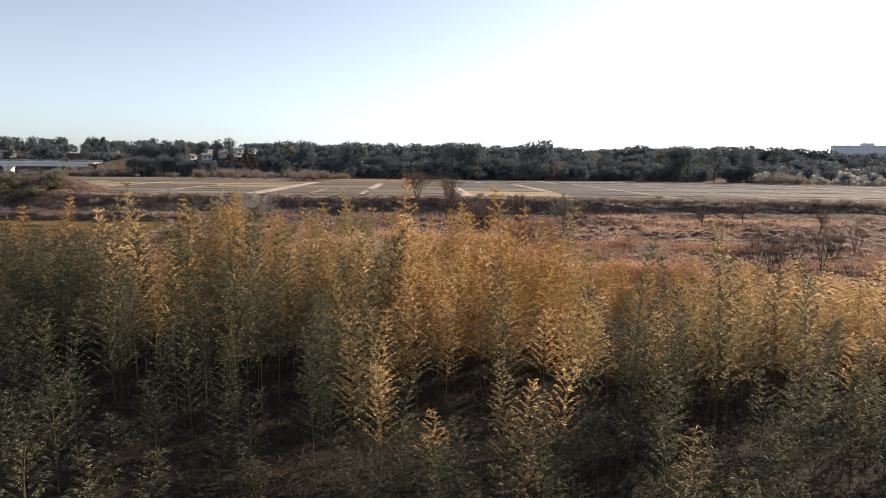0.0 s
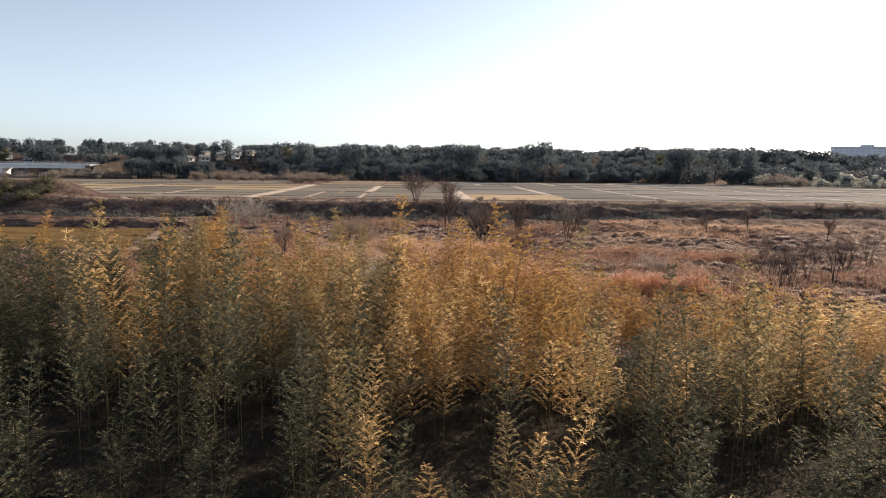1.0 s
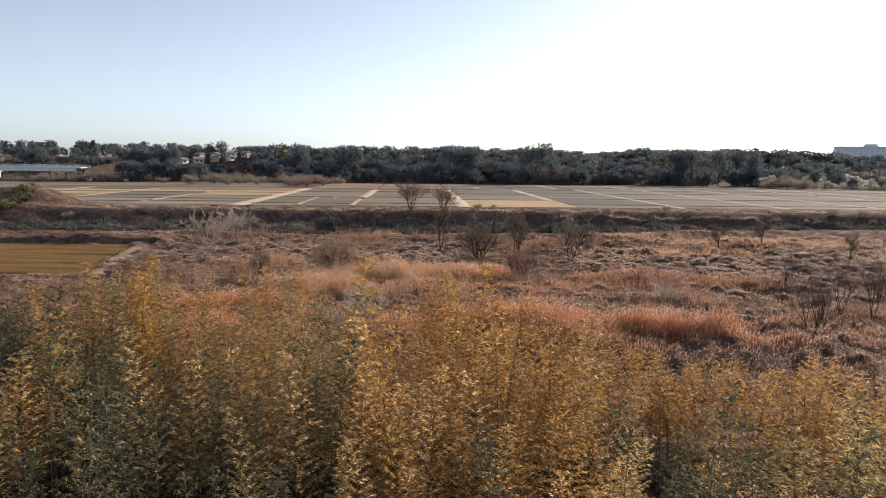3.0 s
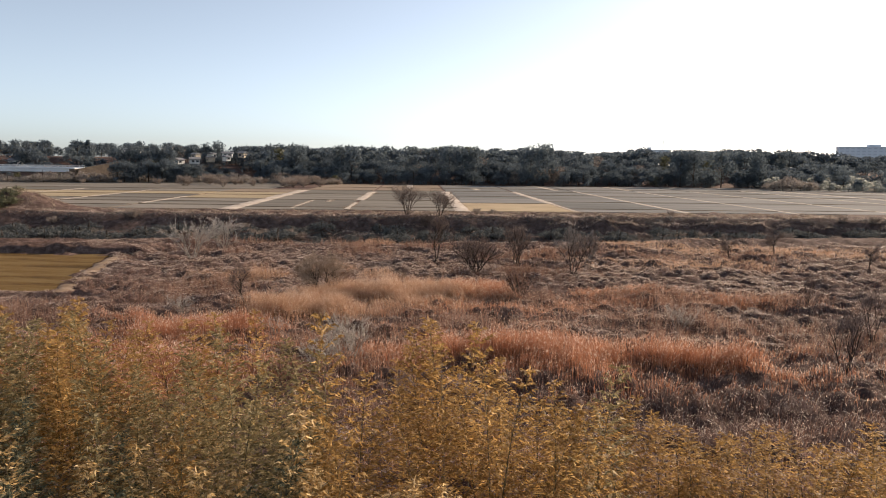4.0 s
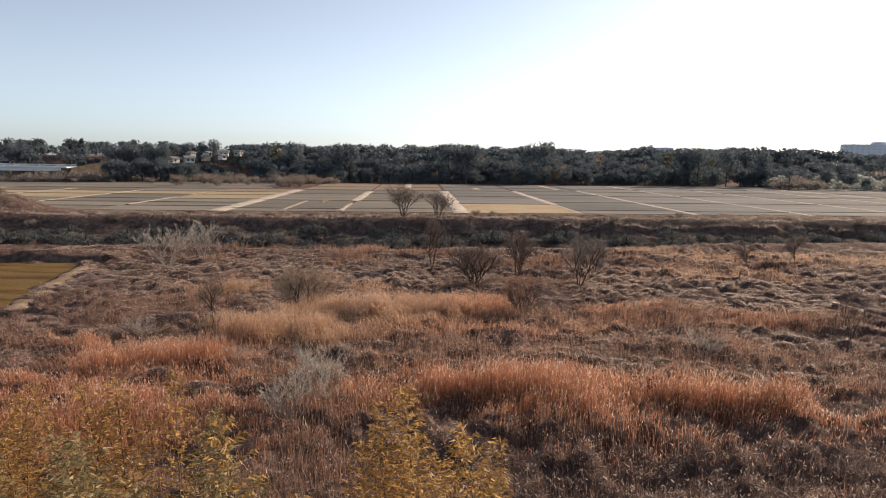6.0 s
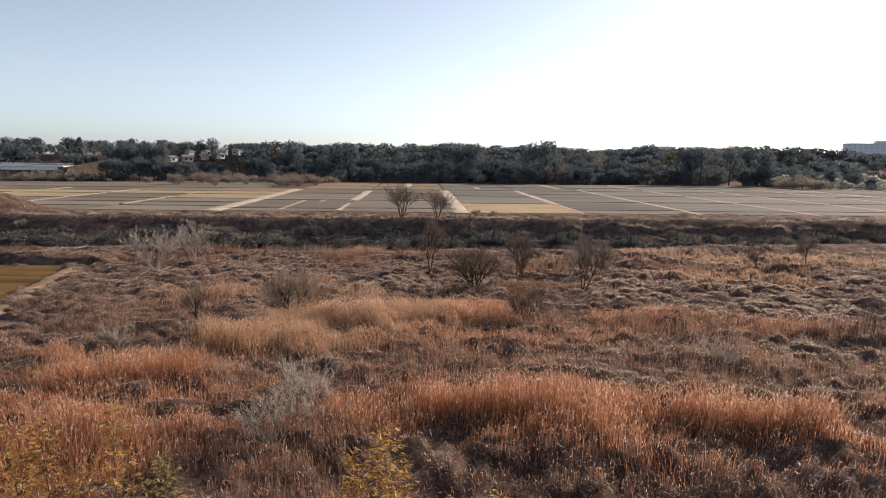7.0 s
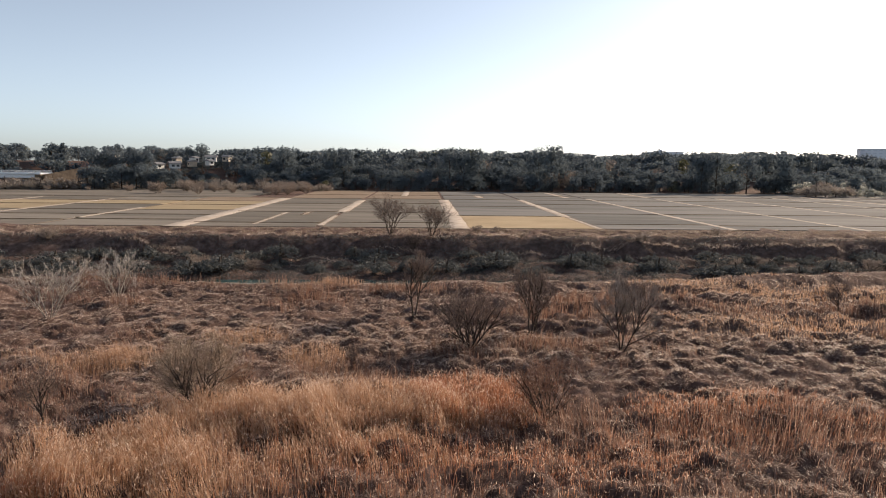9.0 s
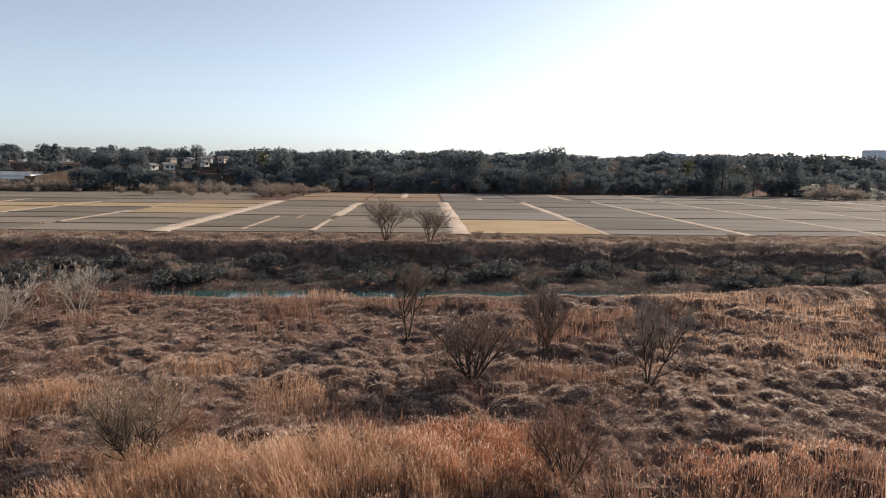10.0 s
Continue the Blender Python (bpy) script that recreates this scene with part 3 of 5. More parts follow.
def sedge():
    """Thin, low dry sedge that ties the reed beds together, in loose drifts over the marsh."""
    r = np.random.default_rng(23)
    n = 230000
    x, y = r.uniform(-50, 50, n), 46 + 84 * r.random(n) ** 1.15
    drift = fbm(x * 0.10, y * 0.17, 131, 4) + 0.35 * (fbm(x * 0.8, y * 1.1, 133, 2) - 0.5)
    u, v = to_uv(x, y)
    keep = (drift + 0.10 * step(92, 74, y) - 0.10 * (1 - lumpy(x, y)) - 0.13 * step(5, 11, x) * step(90, 97, y) * step(124, 116, y) > r.uniform(0.52, 0.78, n)) & (u < near_edge(v) + 0.4) & (np.abs(x) < 14 + 0.42 * y) & ~((x < field_edge(y) + 0.3) & (y > 84) & (y < 114.6 + 0.1 * (x + 50)))
    x, y, drift = x[keep], y[keep], drift[keep]
    h = r.uniform(0.25, 0.7, len(x)) * (0.5 + 1.2 * np.clip(drift - 0.4, 0, 0.5) / 0.3) * np.where(r.random(len(x)) < 0.06, 1.7, 1.0)
    verts, faces, tips = reeds(x, y, h, r.uniform(0.016, 0.034, len(x)) * (1 + np.clip((y - 85) / 40, 0, 1)), r, 0.35)
    bed = tagged(new("sedge", mesh_arrays("sedge", verts, faces, M_SEDGE)), "thin rust-brown dry sedge in drifts over the marsh", "sedge", kind="stuff")
    pick = r.random(len(x)) < 0.22
    tp, m = tips[pick], int(pick.sum())
    verts, faces = blades(tp[:, 0], tp[:, 1], r.uniform(0.06, 0.15, m), r.uniform(0.024, 0.05, m), r.uniform(0.3, 1.2, m), 0.0, 3, tp[:, 2] - 0.05)
    link_part("plumes", mesh_arrays("plumes", verts, faces, M_PLUME), bed, "fluffy whitish seed heads")


sedge()


def ditch_shadow_weeds():
    """Withered herbs, dark below with pale curled leaves, in the shaded wet hollow; two more patches stand in for tree
    and bush shadows.
    """
    r = np.random.default_rng(29)
    n = 30000
    x, y = r.uniform(-8, 34, n), r.uniform(48, 63.5, n)
    # part of them planted as dark stand-ins for willow and bush shadows
    x[:9000], y[:9000] = r.uniform(-16, 16, 9000), r.uniform(83, 103, 9000)
    herb_shadow = np.exp(-(((x - 12) / 19) ** 2) - (((y - 56) / 5.5) ** 2)) + np.exp(-(((x + 4.5) / 6.5) ** 2) - (((y - 97.5) / 2.8) ** 2)) + 0.9 * np.exp(-(((x - 2) / 5) ** 2) - (((y - 86) / 3.2) ** 2)) + 0.9 * (fbm(x * 0.45, y * 0.6, 141, 3) - 0.5)
    keep = herb_shadow > r.uniform(0.35, 0.8, n)
    x, y = x[keep], y[keep]
    h = r.uniform(0.3, 0.9, len(x)) * (0.5 + fbm(x * 0.5, y * 0.6, 143, 2))
    verts, faces, tips = reeds(x, y, h, r.uniform(0.02, 0.04, len(x)), r, 1.0)
    bed = tagged(new("withered_herbs", mesh_arrays("withered_herbs", verts, faces, M_WEED)), "dark withered herbs in the wet hollow before the reeds, and as stand-in tree shadows", "weeds", kind="stuff")
    pick = r.random(len(x)) < 0.45
    tp, m = tips[pick], int(pick.sum())
    verts, faces = blades(tp[:, 0] + r.normal(0, 0.06, m), tp[:, 1] + r.normal(0, 0.06, m), r.uniform(0.06, 0.16, m), r.uniform(0.03, 0.07, m), r.uniform(0.5, 2.5, m), 0.0, 3, tp[:, 2] - r.uniform(0, 0.3, m) * h[pick])
    link_part("curled_leaves", mesh_arrays("curled_leaves", verts, faces, M_CREST), bed, "pale curled dead leaves")


ditch_shadow_weeds()


def drape(px, py, az, length, wide, r):
    """Ribbons of flattened grass that hang down over the lumps of the ground."""
    c, s = np.cos(az), np.sin(az)
    rows = []
    for q, lift in ((0.0, 0.07), (0.5, 0.12), (1.0, 0.03)):
        x, y = px + c * length * q, py + s * length * q
        rows.append(np.stack([x, y, height(x, y) + lift * r.uniform(0.5, 1.8, len(px))], 1))
    w = np.stack([-s, c, r.normal(0, 0.35, len(px))], 1) * (wide / 2)[:, None]
    verts = np.stack([rows[0] - w * 0.6, rows[0] + w * 0.6, rows[1] + w, rows[1] - w, rows[2]], 1).reshape(-1, 3)
    k = np.arange(len(px))[:, None] * 5
    return verts, np.concatenate([k + [0, 1, 2], k + [0, 2, 3], k + [3, 2, 4]])


def matted():
    """Low, bent, matted grass over the whole marsh, thinner farther off."""
    r = np.random.default_rng(9)
    xs, ys = [], []
    for x0, x1, y0, y1, dens in ((-34, 36, 42, 62, 48), (-36, 40, 62, 84, 80), (-44, 50, 84, 110, 68), (-66, 70, 110, 128, 30), (-78, 90, 124, 150, 24), (-130, -66, 112, 135, 24), (-66, -44, 46, 132, 22), (50, 100, 60, 124, 12), (-46, -34, 46, 84, 25)):
        n = int((x1 - x0) * (y1 - y0) * dens)
        xs.append(r.uniform(x0, x1, n))
        ys.append(r.uniform(y0, y1, n))
    x, y = np.concatenate(xs), np.concatenate(ys)
    u, v = to_uv(x, y)
    cover = fbm(x * 0.55, y * 0.75, 55, 3)
    keep = (u < near_edge(v) + 0.8) & (cover > r.uniform(0.15, 0.55, len(x))) & ~((x < field_edge(y) + 0.3) & (y > 84) & (y < 114.6 + 0.1 * (x + 50)))
    ditch_shade = np.exp(-(((x - 11) / 17) ** 2) - (((y - 55.5) / 5.0) ** 2))
    # mat thinned here too: bare dark soil stands in for the bush's shadow
    ditch_shade = np.maximum(ditch_shade, 0.6 * np.exp(-(((x - 2.5) / 7) ** 2) - (((y - 86.5) / 4.0) ** 2)))
    keep &= r.random(len(x)) > 0.8 * ditch_shade
    x, y, cover = x[keep], y[keep], cover[keep]
    far = 1 + np.clip((y - 92) / 50, 0, 1.0)
    fall = np.arctan2(tussock(x, y - 0.25) - tussock(x, y + 0.25), tussock(x - 0.25, y) - tussock(x + 0.25, y))
    # the wind's comb: downhill from each lump, drawn towards the west
    comb = np.arctan2(np.sin(fall) * 0.8 - 0.25, np.cos(fall) * 0.8 - 0.55)
    lying = r.random(len(x)) < np.where(y < 112, 0.22, 0.06)
    xl, yl, fl = x[lying], y[lying], far[lying]
    verts, faces = drape(xl, yl, comb[lying] + r.normal(0, 0.45, len(xl)), r.uniform(0.25, 0.65, len(xl)) * fl**0.6, r.uniform(0.016, 0.036, len(xl)) * fl**1.3, r)
    ob = new("matted_grass", mesh_arrays("matted_grass", verts, faces, M_MAT))
    tagged(ob, "brown withered grass lying in tangled tussocks over the marsh", "grass", kind="stuff")
    x, y, fl, cover, comb = x[~lying], y[~lying], far[~lying], cover[~lying], comb[~lying]
    n = len(x)
    verts, faces = blades(x, y, r.uniform(0.07, 0.20, n) * (0.5 + cover), r.uniform(0.018, 0.042, n) * fl, r.uniform(0.8, 2.6, n) * (0.45 + 0.55 * lumpy(x, y)), 0.0, 6, comb=comb)
    tagged(new("grass_tufts", mesh_arrays("grass_tufts", verts, faces, M_MAT)), "short upright tufts of withered grass on the tussocks", "grass", kind="stuff")
    # pale blades along the ridges of the mat, rim light put into their colour
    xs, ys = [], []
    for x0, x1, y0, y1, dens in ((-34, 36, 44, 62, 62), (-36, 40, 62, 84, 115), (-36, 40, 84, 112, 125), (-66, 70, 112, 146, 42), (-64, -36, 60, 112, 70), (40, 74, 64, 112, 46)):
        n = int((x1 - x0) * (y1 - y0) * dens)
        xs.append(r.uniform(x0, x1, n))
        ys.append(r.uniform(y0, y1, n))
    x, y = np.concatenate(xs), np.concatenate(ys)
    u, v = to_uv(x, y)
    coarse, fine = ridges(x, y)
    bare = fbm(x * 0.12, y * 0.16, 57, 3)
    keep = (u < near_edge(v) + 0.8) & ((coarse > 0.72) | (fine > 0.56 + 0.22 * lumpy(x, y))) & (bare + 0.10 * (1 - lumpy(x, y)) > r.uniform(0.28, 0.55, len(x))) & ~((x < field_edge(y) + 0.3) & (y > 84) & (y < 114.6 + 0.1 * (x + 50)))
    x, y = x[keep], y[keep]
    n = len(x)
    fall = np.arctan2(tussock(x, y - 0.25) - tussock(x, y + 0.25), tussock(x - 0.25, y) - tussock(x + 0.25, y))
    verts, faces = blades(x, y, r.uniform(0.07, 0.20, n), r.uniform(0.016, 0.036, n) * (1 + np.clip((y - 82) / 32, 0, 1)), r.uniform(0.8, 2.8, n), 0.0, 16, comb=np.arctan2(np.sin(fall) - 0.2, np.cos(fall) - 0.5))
    tagged(new("lit_crest_tufts", mesh_arrays("lit_crest_tufts", verts, faces, M_CREST)), "pale grass blades on the tussock crests, coloured as if rim-lit", "grass", kind="stuff")



matted()


def bank_cover():
    r = np.random.default_rng(12)
    n = 135000
    u, v = r.uniform(-43, -16, n), r.uniform(-125, 125, n)
    x, y = from_uv(u, v)
    keep = fbm(x * 0.25, y * 0.3, 61, 3) > r.uniform(0.22, 0.55, n) - 0.2 * (u < -37)
    x, y = x[keep], y[keep]
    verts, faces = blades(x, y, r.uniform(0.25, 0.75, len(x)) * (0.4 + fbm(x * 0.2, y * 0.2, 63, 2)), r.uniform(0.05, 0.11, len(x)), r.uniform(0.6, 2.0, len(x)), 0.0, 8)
    tagged(new("shaded_bank_grass", mesh_arrays("shaded_bank_grass", verts, faces, M_BANKGRASS)), "dark tangled grass and brush on the bank slope, shade mixed into its colour", "grass", kind="stuff")
    n = 80000
    u, v = r.uniform(-15.5, -0.5, n), r.uniform(-150, 150, n)
    x, y = from_uv(u, v)
    keep = fbm(x * 0.45, y * 0.55, 67, 3) > r.uniform(0.36, 0.6, n)
    x, y = x[keep], y[keep]
    verts, faces = blades(x, y, r.uniform(0.14, 0.42, len(x)), r.uniform(0.06, 0.13, len(x)), r.uniform(0.4, 1.8, len(x)), 0.0, 9)
    tagged(new("verge_grass", mesh_arrays("verge_grass", verts, faces, M_DRYGRASS)), "dry tan grass along the top of the river bank", "grass", kind="stuff")
    n = 15000  # bleached ledges along the slope
    v = r.uniform(-120, 120, n)
    pick = r.integers(0, 3, n)
    u = np.choose(pick, (-28.0, -23.0, -20.0)) + 2.4 * (fbm(v * 0.09, pick * 7.0, 93, 3) - 0.5) * 2 + r.normal(0, 0.22, n)
    keep = fbm(v * 0.07, pick * 5.0 + 2, 95, 3) > r.uniform(0.46, 0.62, n)
    x, y = from_uv(u[keep], v[keep])
    verts, faces = blades(x, y, r.uniform(0.35, 0.8, len(x)), r.uniform(0.05, 0.11, len(x)), r.uniform(0.6, 2.0, len(x)), 0.0, 18)
    tagged(new("ledge_grass", mesh_arrays("ledge_grass", verts, faces, M_CREST)), "bleached pale grass along ledges of the river bank", "grass", kind="stuff")
    n = 14000  # pale lumps of dead grass on the brink
    u, v = r.normal(-14.8, 1.3, n), r.uniform(-140, 130, n)
    x, y = from_uv(u, v)
    keep = fbm(x * 0.35, y * 0.5, 97, 3) > r.uniform(0.42, 0.62, n)
    x, y = x[keep], y[keep]
    verts, faces = blades(x, y, r.uniform(0.2, 0.55, len(x)), r.uniform(0.05, 0.11, len(x)), r.uniform(0.5, 2.0, len(x)), 0.0, 19)
    tagged(new("brink_grass", mesh_arrays("brink_grass", verts, faces, M_CREST)), "pale dead grass in lumps on the brink of the bank", "grass", kind="stuff")
    n = 26000  # dry fringes of the bunds and tracks
    line, along = r.integers(0, len(TRACKS), n), r.random(n)
    tv, ta, tb, tw = (np.array([t[j] for t in TRACKS], float)[line] for j in range(4))
    x, y = from_uv(ta + (tb - ta) * along, tv + np.where(r.random(n) < 0.5, -1, 1) * (tw / 2 + r.normal(0.1, 0.25, n)))
    verts, faces = blades(x, y, r.uniform(0.15, 0.4, n), r.uniform(0.08, 0.16, n), r.uniform(0.3, 1.2, n), 0.0, 20)
    tagged(new("track_fringe", mesh_arrays("track_fringe", verts, faces, M_DRYGRASS)), "dry grass fringing the farm tracks", "grass", kind="stuff")


bank_cover()


# ---- bamboo ----
def cane(seed, tall):
    """One bamboo: a bowing culm, and leaf sprays in layers that shorten to the tip."""
    r = np.random.default_rng(seed)
    az = r.uniform(0, 2 * np.pi)
    bow = r.uniform(0.25, 0.7)
    s = np.linspace(0, 1, 9)
    line = np.stack([np.cos(az) * bow * s**2.6, np.sin(az) * bow * s**2.6, tall * (s - 0.04 * s**4)], 1)
    rad = 0.022 * (1 - 0.85 * s)
    ring = np.array([(math.cos(q), math.sin(q), 0) for q in (0, 2.094, 4.189)])
    cv = (line[:, None] + ring[None] * rad[:, None, None]).reshape(-1, 3)
    cf = [(3 * k + j, 3 * k + (j + 1) % 3, 3 * k + 3 + (j + 1) % 3, 3 * k + 3 + j) for k in range(8) for j in range(3)]
    leaves = []
    first = 0.24
    tiers = int(tall * (1.0 - first) / 0.29)
    for k, q0 in enumerate(np.linspace(first, 0.975, tiers)):
        whorl = 5 if k % 2 else 4
        for j in range(whorl):
            q = min(q0 + r.uniform(-0.14, 0.14) / tiers, 0.995)
            o = np.array([np.interp(q, s, line[:, c]) for c in range(3)])
            reach = 0.66 * (1 - (q - first) / (1 - first)) ** 0.72 + 0.09
            b = 1.3 * k + j * 6.283 / whorl + r.uniform(-0.3, 0.3)
            out = np.array([math.cos(b), math.sin(b), 0.0])
            across = np.array([-out[1], out[0], 0.0])
            size = reach * r.uniform(0.72, 1.15)
            m = 3 + int(14 * size)
            for g in np.linspace(0.15, 1.0, m):
                # a spray rises from the culm and nods at its end, with its leaves in two rows
                p = o + out * size * g + np.array([0, 0, size * (1.45 * g - 0.5 * g * g)])
                for hand in (-1, 1):
                    d = out * 0.7 + across * hand * r.uniform(0.3, 0.8) + r.normal(0, 0.22, 3) + np.array([0, 0, 0.45 - 0.9 * g])
                    d /= np.linalg.norm(d)
                    side = np.cross(d, r.normal(0, 1, 3))
                    side /= np.linalg.norm(side)
                    ln = r.uniform(0.09, 0.155) * (0.8 + 0.3 * size)
                    leaves.append((p - side * 0.020, p + side * 0.020, p + d * ln * 1.08))
    for k in range(9):  # the leader's last leaves
        p = line[-1] + np.array([0, 0, -0.05 * k]) + r.normal(0, 0.012, 3)
        d = r.normal(0, 0.5, 3) + np.array([0, 0, 1.0])
        side = np.cross(d, r.normal(0, 1, 3))
        side *= 0.014 / np.linalg.norm(side)
        leaves.append((p - side, p + side, p + d * 0.11))
    lv = np.array(leaves).reshape(-1, 3)
    return cv, np.array(cf), lv, np.arange(len(lv)).reshape(-1, 3)


def far_edge(x):
    return 44.0 + 2.5 * step(-11, -18, x) - 0.05 * np.clip(np.asarray(x), 0, 60) + 1.6 * (vnoise(np.asarray(x) * 0.22, 1.1, 14) - 0.5)


def bamboo_height(x, y):
    """Low in the shade at the near side, tall in the middle and west, low again towards the eastern marsh."""
    near = 3.35 + 3.65 * step(18, 28, y) + 0.3 * step(32, 42, y)
    east = step(1, 15, x) * step(27, 40, y)
    west = 0.9 * step(-5, -13, x) - 0.4 * step(3.0, 0.5, far_edge(x) - y) * step(-18, -10, x)
    west = west + 0.5 * step(34, 39, y) * step(10, 2, x) - 0.7 * step(-12, -18, x)
    return near - 2.3 * east + west + 1.3 * (fbm(x * 0.13, y * 0.13, 19, 2) - 0.5)


CANES = [cane(100 + k, 6.0) for k in range(6)] + [cane(200 + k, 3.6) for k in range(4)]
CANE_TALL = [6.0] * 6 + [3.6] * 4


def make_bamboo():
    r = np.random.default_rng(21)
    cell = 1.20
    gx, gy = np.meshgrid(np.arange(-44, 46, cell), np.arange(6, 48, cell))
    x, y = gx.ravel() + r.uniform(-0.5, 0.5, gx.size), gy.ravel() + r.uniform(-0.5, 0.5, gx.size)
    gap = fbm(x * 0.17, y * 0.17, 33, 3)
    keep = (y < far_edge(x)) & ((gap > 0.30 + 0.06 * step(20, 27, y)) | ((x < 18) & (y > 35))) & (vnoise(x * 0.6, y * 0.6, 35) > 0.27 - 0.03 * step(36, 39, y) + 0.16 * np.maximum(step(25, 19, y), step(-5, -10, x) * step(36, 31, y))) & (np.abs(x) < 26 + 0.5 * y - 9 * vnoise(x * 0.1, y * 0.2, 39)) & ((y > 5) | (np.abs(x - 2) > 5 - 0.5 * y)) & (r.random(len(x)) < 0.95 - 0.06 * step(28, 20, y))
    x, y = x[keep], y[keep]
    h = bamboo_height(x, y) * (0.62 + 0.34 * r.random(len(x)) + 0.85 * (vnoise(x * 0.38, y * 0.38, 37) - 0.46))
    rim = step(37, 40, y)  # fuller and more even along the edge of the marsh
    h = h + rim * 0.45 * (0.92 * bamboo_height(x, y) - h)
    h = np.where((y < 27) & (r.random(len(x)) < 0.3), h * r.uniform(0.5, 0.8, len(x)), h)
    # a stand of full, dark green canes inside the western edge, and a sunken gap in the east
    shady = ((x + 30) / 14) ** 2 + ((y - 38.5) / 6.0) ** 2 + 0.8 * (vnoise(x * 0.25, y * 0.3, 45) - 0.5) < 1
    h = np.where(shady, 0.8 * bamboo_height(x, y) * (0.85 + 0.2 * r.random(len(x))), h)
    hollow = ((x - 7.8) / 2.4) ** 2 + ((y - 35.5) / 2.6) ** 2 < 1
    h = np.where(hollow, 0.5 * h, h)
    kinds, turn = np.where(h > 4.4, r.integers(0, 6, len(x)), r.integers(6, 10, len(x))), r.uniform(0, 2 * np.pi, len(x))
    # near and western canes greener with painted shade, yellowed ones towards the open marsh
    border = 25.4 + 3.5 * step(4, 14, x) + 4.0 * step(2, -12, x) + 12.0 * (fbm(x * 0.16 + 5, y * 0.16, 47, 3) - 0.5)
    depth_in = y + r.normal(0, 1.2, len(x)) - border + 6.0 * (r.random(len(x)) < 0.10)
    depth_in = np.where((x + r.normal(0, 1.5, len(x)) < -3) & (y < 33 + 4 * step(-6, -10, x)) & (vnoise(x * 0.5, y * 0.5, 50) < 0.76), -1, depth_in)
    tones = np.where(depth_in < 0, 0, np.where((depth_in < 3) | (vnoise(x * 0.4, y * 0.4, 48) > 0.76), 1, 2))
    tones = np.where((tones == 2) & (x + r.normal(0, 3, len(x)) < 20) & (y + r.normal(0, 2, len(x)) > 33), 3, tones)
    # olive canes stand in for shaded gaps among the western amber ones
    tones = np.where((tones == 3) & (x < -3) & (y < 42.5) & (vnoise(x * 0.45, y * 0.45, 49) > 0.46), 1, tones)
    # the sunken gap takes the darker green in place of its shade
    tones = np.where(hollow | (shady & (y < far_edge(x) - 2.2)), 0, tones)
    looks = ((M_BAMBOO_SHADED_GREEN, "grey-green bamboo cane, darkened towards shade, with layered leaf sprays"), (M_BAMBOO_OLIVE, "olive-yellow bamboo cane with layered leaf sprays"), (M_BAMBOO, "golden yellow bamboo cane with layered sprays of leaves"), (M_BAMBOO_AMBER, "amber-brown bamboo cane with layered sprays of leaves"))
    near = np.argsort((x - 2) ** 2 + ((y - 30) * 0.8) ** 2)
    single = np.zeros(len(x), bool)
    single[near[:290]] = True
    models = {}
    pools = {tone: [[], [], 0] for tone in range(4)}
    culm_v, culm_f, nc = [], [], 0
    for k in range(len(x)):
        cv, cf, lv, lf = CANES[kinds[k]]
        sz = h[k] / CANE_TALL[kinds[k]]
        wd = (0.75 + 0.3 * sz) * (1.02 + 0.36 * float(step(28, 36, y[k])))
        tone = int(tones[k])
        if single[k]:
            m = pose(x[k], y[k], float(height(x[k], y[k])) - 0.05, 0, 0, math.degrees(turn[k]))
            key = (int(kinds[k]), tone)
            if key not in models:
                stem = new("bamboo", mesh_arrays("culm", cv, cf, M_CULM))
                tagged(stem, looks[tone][1], "bamboo", "bamboo thicket")
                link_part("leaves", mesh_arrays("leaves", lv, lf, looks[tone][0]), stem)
                stem.matrix_basis = m
                models[key] = stem
            else:
                stem = copy_thing(models[key], m)
            stem.scale = (wd, wd, sz)
            continue
        if abs(x[k]) > 9 + 0.8 * y[k] or y[k] < 11:  # thinner at the thicket's outskirts
            lv = lv.reshape(-1, 3, 3)[k % 4 :: 4]
            lv = (lv.mean(1, keepdims=True) + (lv - lv.mean(1, keepdims=True)) * 1.75).reshape(-1, 3)
            lf = np.arange(len(lv)).reshape(-1, 3)
        c, s = math.cos(turn[k]), math.sin(turn[k])
        rot = np.array([[c * wd, s * wd, 0], [-s * wd, c * wd, 0], [0, 0, sz]])
        o = np.array([x[k], y[k], float(height(x[k], y[k])) - 0.05])
        pool = pools[tone]
        pool[0].append(lv @ rot + o)
        pool[1].append(lf + pool[2])
        pool[2] += len(lv)
        culm_v.append(cv @ rot + o)
        culm_f.append(cf + nc)
        nc += len(cv)
    stems = new("bamboo_thicket", mesh_arrays("culms", np.concatenate(culm_v), np.concatenate(culm_f), M_CULM))
    tagged(stems, "dense thicket of golden and grey-green bamboo on the marsh edge", "bamboo", kind="stuff")
    for tone, mat in enumerate((M_BAMBOO_SHADED_GREEN, M_BAMBOO_OLIVE, M_BAMBOO, M_BAMBOO_AMBER)):
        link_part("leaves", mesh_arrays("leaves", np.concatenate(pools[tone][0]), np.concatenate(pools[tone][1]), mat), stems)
    # dark low leaves added to hide sunlit ground, standing in for shade
    n = 66000
    ux, uy = r.uniform(-40, 42, n), r.uniform(6, 46, n)
    keep = (uy < far_edge(ux) - 0.5) & (np.abs(ux) < 24 + 0.5 * uy)
    ux, uy = ux[keep], uy[keep]
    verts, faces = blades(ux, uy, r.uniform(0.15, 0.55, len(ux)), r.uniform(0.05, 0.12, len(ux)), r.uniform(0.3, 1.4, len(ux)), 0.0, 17)
